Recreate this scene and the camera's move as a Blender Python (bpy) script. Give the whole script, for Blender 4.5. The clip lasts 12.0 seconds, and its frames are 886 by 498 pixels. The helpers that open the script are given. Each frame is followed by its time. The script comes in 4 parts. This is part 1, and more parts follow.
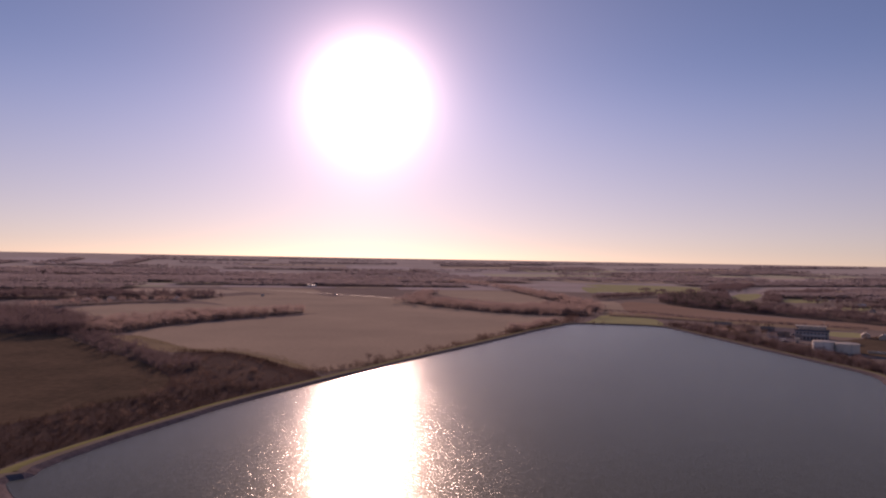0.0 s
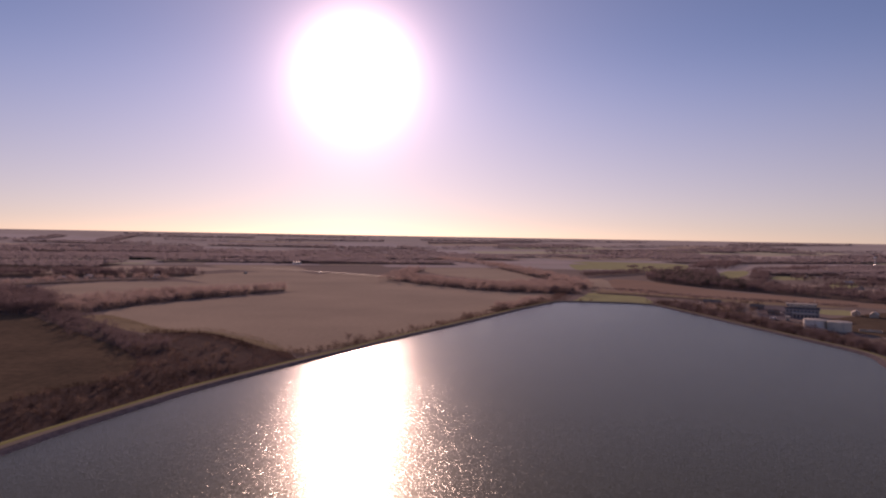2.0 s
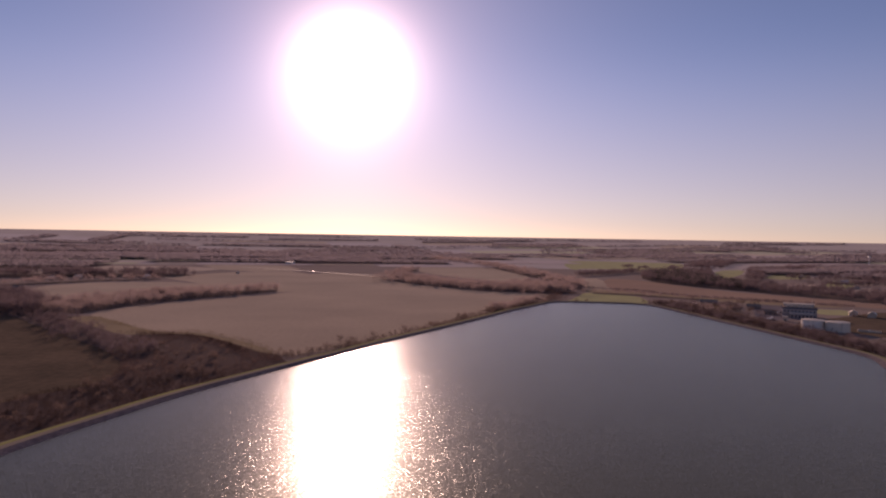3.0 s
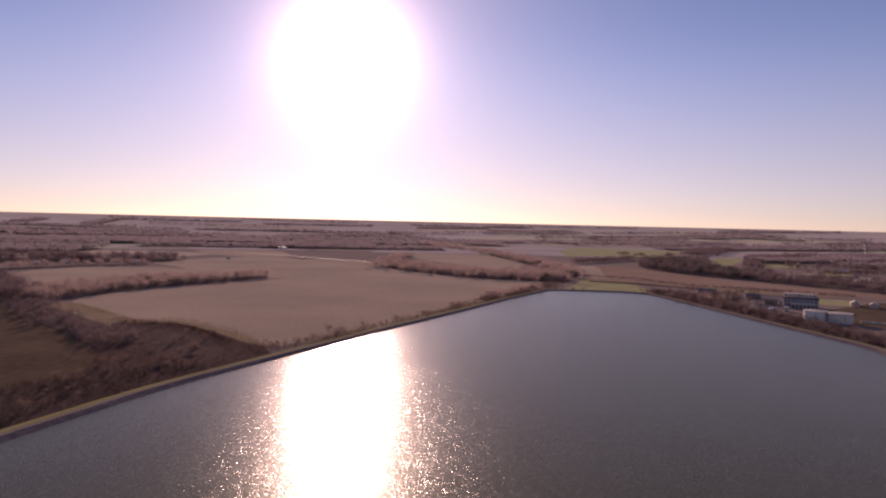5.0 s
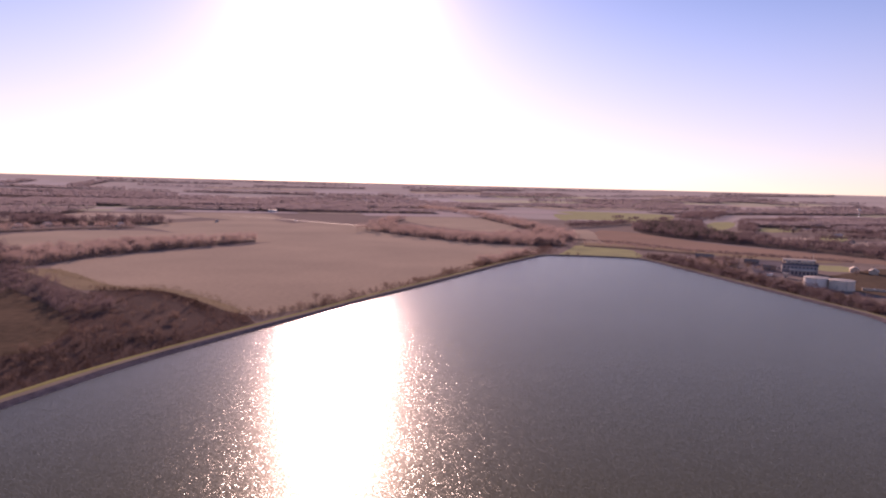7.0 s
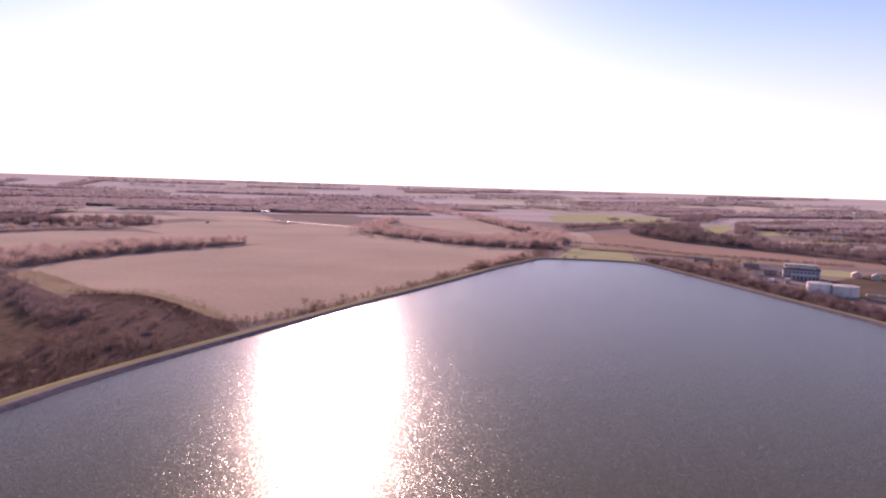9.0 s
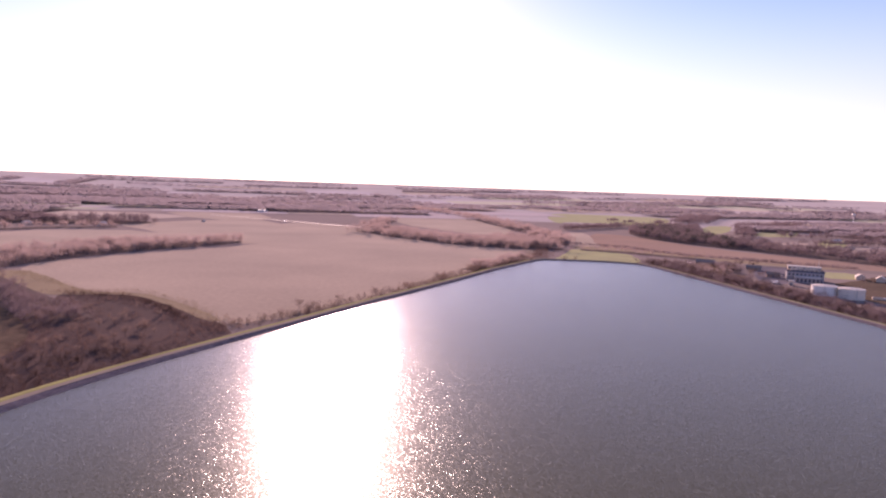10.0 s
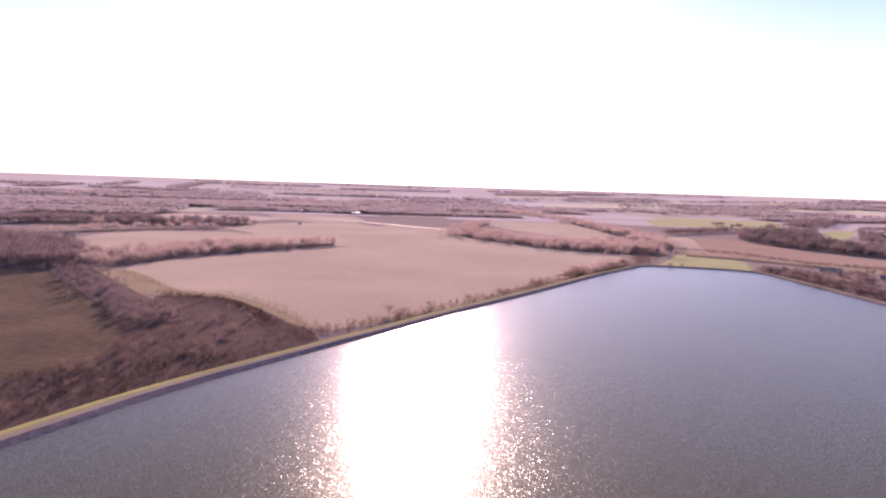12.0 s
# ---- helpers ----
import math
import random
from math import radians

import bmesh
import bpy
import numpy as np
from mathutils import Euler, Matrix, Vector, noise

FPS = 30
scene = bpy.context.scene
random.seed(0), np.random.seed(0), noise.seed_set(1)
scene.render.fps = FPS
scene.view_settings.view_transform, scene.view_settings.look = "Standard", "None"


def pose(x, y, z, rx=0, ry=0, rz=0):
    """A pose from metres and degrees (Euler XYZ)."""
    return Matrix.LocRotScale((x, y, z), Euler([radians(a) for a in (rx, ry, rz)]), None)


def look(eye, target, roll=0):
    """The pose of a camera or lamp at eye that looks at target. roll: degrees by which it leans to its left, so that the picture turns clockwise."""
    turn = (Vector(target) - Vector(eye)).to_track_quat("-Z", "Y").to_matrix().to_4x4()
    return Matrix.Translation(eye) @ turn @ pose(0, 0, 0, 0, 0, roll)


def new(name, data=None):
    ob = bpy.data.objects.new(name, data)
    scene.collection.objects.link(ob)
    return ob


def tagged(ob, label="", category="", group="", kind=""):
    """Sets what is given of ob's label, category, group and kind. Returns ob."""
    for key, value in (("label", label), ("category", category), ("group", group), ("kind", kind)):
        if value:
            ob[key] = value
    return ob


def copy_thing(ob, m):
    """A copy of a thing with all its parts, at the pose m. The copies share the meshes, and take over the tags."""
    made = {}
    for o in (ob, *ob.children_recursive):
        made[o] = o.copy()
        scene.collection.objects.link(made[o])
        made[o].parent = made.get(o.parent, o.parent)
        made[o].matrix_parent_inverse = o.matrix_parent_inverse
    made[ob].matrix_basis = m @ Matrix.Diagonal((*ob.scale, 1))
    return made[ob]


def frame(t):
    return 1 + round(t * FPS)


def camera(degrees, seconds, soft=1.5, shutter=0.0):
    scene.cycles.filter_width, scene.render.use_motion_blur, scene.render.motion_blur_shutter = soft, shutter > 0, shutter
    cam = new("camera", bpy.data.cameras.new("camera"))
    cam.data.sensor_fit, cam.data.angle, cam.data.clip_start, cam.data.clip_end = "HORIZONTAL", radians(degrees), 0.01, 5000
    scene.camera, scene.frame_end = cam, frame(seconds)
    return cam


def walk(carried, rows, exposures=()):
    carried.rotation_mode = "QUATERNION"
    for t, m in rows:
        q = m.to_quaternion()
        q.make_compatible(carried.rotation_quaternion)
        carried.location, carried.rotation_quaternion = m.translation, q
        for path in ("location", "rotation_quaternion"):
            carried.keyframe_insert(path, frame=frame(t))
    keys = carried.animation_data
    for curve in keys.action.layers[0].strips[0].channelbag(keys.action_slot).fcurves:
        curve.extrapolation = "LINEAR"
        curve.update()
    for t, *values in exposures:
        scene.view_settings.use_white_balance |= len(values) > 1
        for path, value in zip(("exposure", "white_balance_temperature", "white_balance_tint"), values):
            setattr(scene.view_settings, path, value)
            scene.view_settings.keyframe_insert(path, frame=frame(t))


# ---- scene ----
EXPO = [(0.0, -0.13, 8500, 50), (3.0, -0.15, 8500, 50), (5.5, 0.24, 8400, 51), (7.0, 0.70, 8150, 53),
        (9.5, 1.28, 7650, 54), (10.5, 1.32, 7600, 54), (12.0, 1.62, 7550, 51)]
# camera and its flight: seconds, place, pitch, roll, yaw
cam = camera(67.30, 12.0, soft=2.2)
PATH = [
    (0, -5.3, -60.2, 79.1, 0.89, -1.00, 2.19),
    (0.5, -4.4, -54.9, 79.0, 0.91, -0.98, 1.85),
    (0.6, -4.2, -53.9, 78.9, 0.57, -1.00, 1.79),
    (0.7, -4.0, -52.8, 79.0, -0.38, -1.01, 1.73),
    (0.8, -3.8, -51.7, 79.0, -1.00, -1.02, 1.67),
    (0.9, -3.6, -50.7, 79.0, -1.08, -1.04, 1.61),
    (1, -3.4, -49.6, 78.9, -1.07, -1.05, 1.54),
    (1.5, -2.7, -44.3, 78.9, -1.05, -1.04, 1.30),
    (2, -1.8, -39.4, 78.7, -1.06, -1.00, 1.19),
    (2.5, -1.2, -34.5, 78.6, -1.07, -0.99, 0.94),
    (3, -1.0, -29.5, 78.8, -1.10, -0.96, 0.74),
    (3.2, -0.9, -27.7, 78.8, -1.10, -0.98, 0.69),
    (4.8, -0.1, -12.6, 79.5, -2.27, -1.28, 0.36),
    (5, 0.1, -10.8, 79.5, -2.33, -1.33, 0.33),
    (5.1, 0.1, -9.7, 79.5, -2.69, -1.35, 0.30),
    (5.2, 0.1, -8.7, 79.6, -5.19, -1.42, 0.26),
    (5.3, 0.2, -7.8, 79.6, -5.47, -1.43, 0.23),
    (5.5, 0.4, -5.7, 79.7, -5.48, -1.43, 0.17),
    (6, 0.5, -0.9, 79.8, -5.49, -1.42, -0.01),
    (6.5, 0.7, 3.9, 80.0, -5.51, -1.45, -0.14),
    (7, 0.8, 8.6, 80.1, -5.52, -1.48, -0.27),
    (9, 0.8, 24.9, 80.3, -5.39, -1.76, -0.73),
    (9.5, 0.6, 29.7, 80.1, -5.36, -1.87, -0.80),
    (10, 0.7, 36.0, 79.7, -5.40, -2.01, -0.88),
    (10.2, 0.7, 38.6, 79.6, -5.47, -1.96, -0.87),
    (10.3, 0.8, 39.9, 79.5, -5.50, -1.94, -0.67),
    (10.4, 0.8, 41.2, 79.5, -5.54, -1.91, 0.48),
    (10.5, 0.8, 42.5, 79.5, -5.57, -1.89, 3.04),
    (10.6, 0.8, 43.8, 79.4, -5.59, -1.86, 4.98),
    (10.7, 0.8, 45.1, 79.3, -5.60, -1.83, 6.38),
    (10.8, 0.8, 46.3, 79.3, -5.62, -1.81, 6.83),
    (11, 0.8, 48.9, 79.1, -5.65, -1.76, 6.87),
    (11.5, -0.8, 54.8, 78.6, -5.54, -1.78, 7.08),
    (12, -2.6, 60.6, 78.2, -5.39, -1.81, 6.99),
]
walk(cam, [(t, pose(x, y, z, 90 + pitch, roll, yaw)) for t, x, y, z, pitch, roll, yaw in PATH],
     exposures=EXPO)

# ---- world and sun ----
SUN_AZ, SUN_EL = radians(-8.85), radians(13.5)
SUN = Vector((math.sin(SUN_AZ) * math.cos(SUN_EL), math.cos(SUN_AZ) * math.cos(SUN_EL), math.sin(SUN_EL)))
world = bpy.data.worlds.new("sky")
scene.world = world
world.use_nodes = True
wn, wl = world.node_tree.nodes, world.node_tree.links
wn.clear()
sky = wn.new("ShaderNodeTexSky")
sky.sky_type, sky.sun_disc = "NISHITA", False
sky.sun_elevation, sky.sun_rotation = SUN_EL, SUN_AZ
sky.air_density, sky.dust_density, sky.ozone_density = 0.6, 0.06, 3.0
sky_bg = wn.new("ShaderNodeBackground")
sky_bg.inputs["Strength"].default_value = 0.099
hazy = wn.new("ShaderNodeHueSaturation")
wl.new(sky.outputs[0], hazy.inputs["Color"])
cool = wn.new("ShaderNodeVectorMath")
cool.operation = "MULTIPLY"
cool.inputs[1].default_value = (1.035, 0.995, 0.945)
wl.new(hazy.outputs[0], cool.inputs[0])
# ground haze takes some of the light from the lowest air
coord = wn.new("ShaderNodeTexCoord")
height = wn.new("ShaderNodeSeparateXYZ")
wl.new(coord.outputs["Generated"], height.inputs[0])
dim = wn.new("ShaderNodeMapRange")
dim.interpolation_type = "SMOOTHSTEP"
dim.inputs["From Min"].default_value, dim.inputs["From Max"].default_value = 0.0, 0.24
dim.inputs["To Min"].default_value, dim.inputs["To Max"].default_value = 0.78, 1.16
wl.new(height.outputs["Z"], dim.inputs["Value"])
pale = wn.new("ShaderNodeMapRange")
pale.interpolation_type = "SMOOTHSTEP"
pale.inputs["From Min"].default_value, pale.inputs["From Max"].default_value = 0.0, 0.3
pale.inputs["To Min"].default_value, pale.inputs["To Max"].default_value = 0.76, 1.06
wl.new(height.outputs["Z"], pale.inputs["Value"])
wl.new(pale.outputs[0], hazy.inputs["Saturation"])
hazed = wn.new("ShaderNodeVectorMath")
hazed.operation = "SCALE"
wl.new(cool.outputs[0], hazed.inputs[0])
wl.new(dim.outputs[0], hazed.inputs["Scale"])
wl.new(hazed.outputs[0], sky_bg.inputs["Color"])
# the sun's bright aureole, widened by lens glare put into the sky's colour
unit = wn.new("ShaderNodeVectorMath")
unit.operation = "NORMALIZE"
wl.new(coord.outputs["Generated"], unit.inputs[0])
dot = wn.new("ShaderNodeVectorMath")
dot.operation = "DOT_PRODUCT"
dot.inputs[1].default_value = SUN
wl.new(unit.outputs[0], dot.inputs[0])


def wmath(op, a, b=None):
    n = wn.new("ShaderNodeMath")
    n.operation = op
    for i, v in enumerate((a, b)):
        if v is None:
            continue
        if isinstance(v, (int, float)):
            n.inputs[i].default_value = v
        else:
            wl.new(v, n.inputs[i])
    return n.outputs[0]


angle = wmath("ARCCOSINE", wmath("MINIMUM", dot.outputs["Value"], 0.999999))
wide = wmath("MULTIPLY", wmath("EXPONENT", wmath("MULTIPLY", angle, -1 / radians(7.0))), 0.5)
near = wmath("MULTIPLY", wmath("EXPONENT", wmath("MULTIPLY", angle, -1 / radians(1.6))), 14.0)
glow_bg = wn.new("ShaderNodeBackground")
glow_bg.inputs["Color"].default_value = (1.0, 0.89, 0.93, 1)
wl.new(wmath("ADD", wide, near), glow_bg.inputs["Strength"])
both = wn.new("ShaderNodeAddShader")
wl.new(sky_bg.outputs[0], both.inputs[0])
wl.new(glow_bg.outputs[0], both.inputs[1])
w_out = wn.new("ShaderNodeOutputWorld")
wl.new(both.outputs[0], w_out.inputs["Surface"])

sun_data = bpy.data.lights.new("sun", "SUN")
sun_data.energy, sun_data.angle, sun_data.color = 3.15, radians(0.53), (1.0, 0.92, 0.78)
sun = new("sun", sun_data)
sun.matrix_world = look(SUN * 300, (0, 0, 0))


# ---- materials ----
def material(name, colour, dark, big=0.01, small=0.4, rough=1.0, bump=0.0, stripes=0.0, turn=0.0, spec=0.0, metal=0.0, random_by=0.0, island=0.0, airy=0.0, haze_sheen=0.0, haze_tint=(0.96, 0.91, 0.93)):
    """Two colours mixed by a large and a fine noise, in metres; stripes: the spacing of rows in a field."""
    m = bpy.data.materials.new(name)
    m.use_nodes = True
    n, l = m.node_tree.nodes, m.node_tree.links
    p = n["Principled BSDF"]
    p.inputs["Roughness"].default_value, p.inputs["Metallic"].default_value = rough, metal
    p.inputs["Specular IOR Level"].default_value = spec
    # sheen lightens land and trees at grazing view, a stand-in for distance haze
    p.inputs["Sheen Weight"].default_value, p.inputs["Sheen Roughness"].default_value = haze_sheen, 0.4
    p.inputs["Sheen Tint"].default_value = (*haze_tint, 1)
    tc = n.new("ShaderNodeTexCoord")
    t1, t2 = n.new("ShaderNodeTexNoise"), n.new("ShaderNodeTexNoise")
    t1.inputs["Scale"].default_value, t1.inputs["Detail"].default_value = big, 5
    t2.inputs["Scale"].default_value, t2.inputs["Detail"].default_value = small, 4
    for t in (t1, t2):
        l.new(tc.outputs["Object"], t.inputs["Vector"])
    def mth(op, a, b):
        k = n.new("ShaderNodeMath")
        k.operation = op
        for i, v in enumerate((a, b)):
            if isinstance(v, (int, float)):
                k.inputs[i].default_value = v
            else:
                l.new(v, k.inputs[i])
        return k.outputs[0]
    fac = mth("ADD", mth("MULTIPLY", t1.outputs["Fac"], 0.6), mth("MULTIPLY", t2.outputs["Fac"], 0.4))
    if stripes:
        rot = n.new("ShaderNodeMapping")
        rot.inputs["Rotation"].default_value = (0, 0, turn)
        l.new(tc.outputs["Object"], rot.inputs["Vector"])
        wv = n.new("ShaderNodeTexWave")
        wv.inputs["Scale"].default_value = 0.314 / stripes
        wv.inputs["Distortion"].default_value = 1.2
        wv.inputs["Detail"].default_value = 2
        wv.inputs["Detail Scale"].default_value = 0.3
        l.new(rot.outputs[0], wv.inputs["Vector"])
        fac = mth("ADD", fac, mth("MULTIPLY", mth("SUBTRACT", wv.outputs["Fac"], 0.5), 0.12))
    if random_by:
        oi = n.new("ShaderNodeObjectInfo")
        fac = mth("ADD", fac, mth("MULTIPLY", mth("SUBTRACT", oi.outputs["Random"], 0.5), random_by))
    if island:
        ge = n.new("ShaderNodeNewGeometry")
        fac = mth("ADD", fac, mth("MULTIPLY", mth("SUBTRACT", ge.outputs["Random Per Island"], 0.5), island))
    ramp = n.new("ShaderNodeValToRGB")
    ramp.color_ramp.elements[0].position, ramp.color_ramp.elements[1].position = 0.32, 0.68
    ramp.color_ramp.elements[0].color, ramp.color_ramp.elements[1].color = (*dark, 1), (*colour, 1)
    l.new(fac, ramp.inputs[0])
    l.new(ramp.outputs[0], p.inputs["Base Color"])
    if bump:
        b = n.new("ShaderNodeBump")
        b.inputs["Strength"].default_value, b.inputs["Distance"].default_value = 0.8, bump
        l.new(t2.outputs["Fac"], b.inputs["Height"])
        l.new(b.outputs[0], p.inputs["Normal"])
    if airy:
        # fine twigs let part of the light pass on
        thin, mix = n.new("ShaderNodeBsdfTranslucent"), n.new("ShaderNodeMixShader")
        mix.inputs[0].default_value = airy
        l.new(ramp.outputs[0], thin.inputs["Color"])
        l.new(p.outputs[0], mix.inputs[1])
        l.new(thin.outputs[0], mix.inputs[2])
        l.new(mix.outputs[0], n["Material Output"].inputs["Surface"])
    return m


M = {
    "land": material("winter_land", (0.27, 0.19, 0.155), (0.18, 0.128, 0.106), 0.004, 0.08, haze_sheen=0.07, haze_tint=(0.94, 0.9, 0.96)),
    "stubble": material("stubble", (0.405, 0.284, 0.19), (0.255, 0.178, 0.12), 0.007, 0.25, 0.75, stripes=3, turn=0.35, haze_sheen=0.12),
    # far land: winter_land again, paled and greyed to imitate distance haze
    "haze_land": material("haze_tinted_land", (0.31, 0.243, 0.212), (0.215, 0.168, 0.15), 0.003, 0.05, haze_sheen=0.16, haze_tint=(0.92, 0.89, 0.98)),
    "straw": material("pale_straw", (0.44, 0.32, 0.24), (0.34, 0.245, 0.18), 0.006, 0.2, 0.75, stripes=3, turn=0.2, haze_sheen=0.11),
    "rust": material("rusty_stubble", (0.32, 0.18, 0.118), (0.235, 0.134, 0.09), 0.008, 0.2, 0.75, stripes=3, turn=1.9, haze_sheen=0.08),
    "green": material("winter_wheat", (0.32, 0.325, 0.11), (0.23, 0.215, 0.085), 0.03, 0.3, 0.9, haze_sheen=0.1),
    "grass": material("bank_grass", (0.31, 0.29, 0.1), (0.21, 0.185, 0.075), 0.03, 0.6, 0.85, haze_sheen=0.05),
    "dry_grass": material("dry_grass", (0.34, 0.245, 0.14), (0.25, 0.178, 0.108), 0.04, 0.4, 0.85, haze_sheen=0.05),
    "olive": material("rough_meadow", (0.165, 0.106, 0.068), (0.074, 0.05, 0.033), 0.025, 0.2, 0.9, haze_sheen=0.03),
    "scrub": material("scrub_ground", (0.118, 0.072, 0.06), (0.082, 0.05, 0.043), 0.02, 0.3, 0.9, haze_sheen=0.04),
    "litter": material("leaf_litter", (0.14, 0.094, 0.08), (0.09, 0.06, 0.052), 0.03, 0.3, 0.9, haze_sheen=0.04),
    "gravel": material("gravel", (0.33, 0.262, 0.21), (0.24, 0.19, 0.155), 0.05, 1.5, 0.9),
    "lane": material("pale_lane", (0.62, 0.55, 0.48), (0.5, 0.44, 0.39), 0.05, 1.0, 0.7, spec=0.15),
    "lot": material("gravel_yard", (0.27, 0.228, 0.232), (0.18, 0.15, 0.154), 0.03, 0.4, 0.85),
    "riprap": material("riprap_stone", (0.235, 0.19, 0.195), (0.12, 0.096, 0.1), 0.3, 1.2, 0.9, bump=0.4),
    "bark": material("bark", (0.2, 0.15, 0.125), (0.11, 0.085, 0.07), 0.3, 3.0, 0.9, random_by=0.3),
    "twig": material("bare_twigs", (0.22, 0.15, 0.128), (0.15, 0.1, 0.088), 0.05, 0.6, 0.9, random_by=0.4, island=0.25, airy=0.55, haze_sheen=0.13),
    "wood": material("bare_woodland", (0.37, 0.274, 0.262), (0.27, 0.2, 0.194), 0.01, 0.3, 0.9, island=0.08, airy=0.72, haze_sheen=0.2),
    # next four: distance haze painted into the colours, greyed or tinted lavender
    "haze_wood": material("haze_tinted_woodland", (0.3, 0.252, 0.275), (0.235, 0.197, 0.218), 0.01, 0.3, 0.9, island=0.05, airy=0.8, haze_sheen=0.14, haze_tint=(0.86, 0.86, 1.0)),
    "haze_stubble": material("haze_stubble", (0.36, 0.268, 0.235), (0.27, 0.2, 0.176), 0.004, 0.1, 0.85, haze_sheen=0.16, haze_tint=(0.92, 0.88, 1.0)),
    "haze_soil": material("haze_tinted_soil", (0.28, 0.215, 0.2), (0.205, 0.158, 0.15), 0.004, 0.1, 0.85, haze_sheen=0.2, haze_tint=(0.9, 0.88, 1.0)),
    "haze_green": material("haze_tinted_crop", (0.26, 0.255, 0.13), (0.2, 0.185, 0.105), 0.006, 0.1, 0.9, haze_sheen=0.2),
    "dark_wood": material("dark_bare_trees", (0.2, 0.146, 0.156), (0.135, 0.099, 0.108), 0.02, 0.4, 0.9, island=0.12, airy=0.6, haze_sheen=0.08),
    "ever": material("evergreen", (0.09, 0.08, 0.072), (0.05, 0.05, 0.046), 0.02, 0.5, 0.9, island=0.3, airy=0.5, haze_sheen=0.08),
    "brush": material("dry_brush", (0.175, 0.108, 0.093), (0.11, 0.07, 0.062), 0.03, 0.3, 0.9, island=0.15, airy=0.55, haze_sheen=0.09),
    "dark_brush": material("dark_dry_brush", (0.08, 0.046, 0.04), (0.046, 0.029, 0.026), 0.03, 0.3, 0.9, island=0.15, airy=0.5, haze_sheen=0.04),
    "tuft": material("dry_grass_tufts", (0.36, 0.27, 0.15), (0.23, 0.165, 0.1), 0.05, 0.5, 0.9, island=0.4, airy=0.4, haze_sheen=0.1),
    "olive_brush": material("olive_brush", (0.19, 0.135, 0.088), (0.115, 0.084, 0.058), 0.03, 0.5, 0.9, island=0.2, airy=0.5, haze_sheen=0.1),
    "white": material("white_paint", (0.9, 0.83, 0.77), (0.8, 0.73, 0.67), 0.05, 1.0, 0.3, spec=0.5),
    "roof_white": material("pale_roof", (0.8, 0.68, 0.57), (0.62, 0.52, 0.44), 0.1, 1.0, 0.6, spec=0.1),
    "roof_grey": material("grey_roof", (0.37, 0.27, 0.22), (0.26, 0.19, 0.16), 0.1, 0.8, 0.8),
    "wall_blue": material("blue_grey_cladding", (0.4, 0.35, 0.35), (0.3, 0.265, 0.265), 0.1, 0.8, 0.5, spec=0.1),
    "wall_pale": material("pale_siding", (0.66, 0.53, 0.43), (0.5, 0.4, 0.33), 0.1, 1.0, 0.7, spec=0.1),
    "wall_brown": material("brown_siding", (0.36, 0.25, 0.2), (0.26, 0.18, 0.145), 0.1, 1.0, 0.8),
    "dark": material("dark_trim", (0.13, 0.128, 0.165), (0.09, 0.088, 0.118), 0.3, 2.0, 0.6),
    "steel": material("galvanised_steel", (0.45, 0.45, 0.46), (0.33, 0.33, 0.34), 0.3, 2.0, 0.45, metal=0.8, spec=0.5),
    "rubber": material("tyre_rubber", (0.03, 0.03, 0.03), (0.02, 0.02, 0.02), 1, 6, 0.8),
    "glass": material("window_glass", (0.13, 0.115, 0.125), (0.09, 0.08, 0.09), 0.3, 1.0, 0.2, spec=0.35),
}


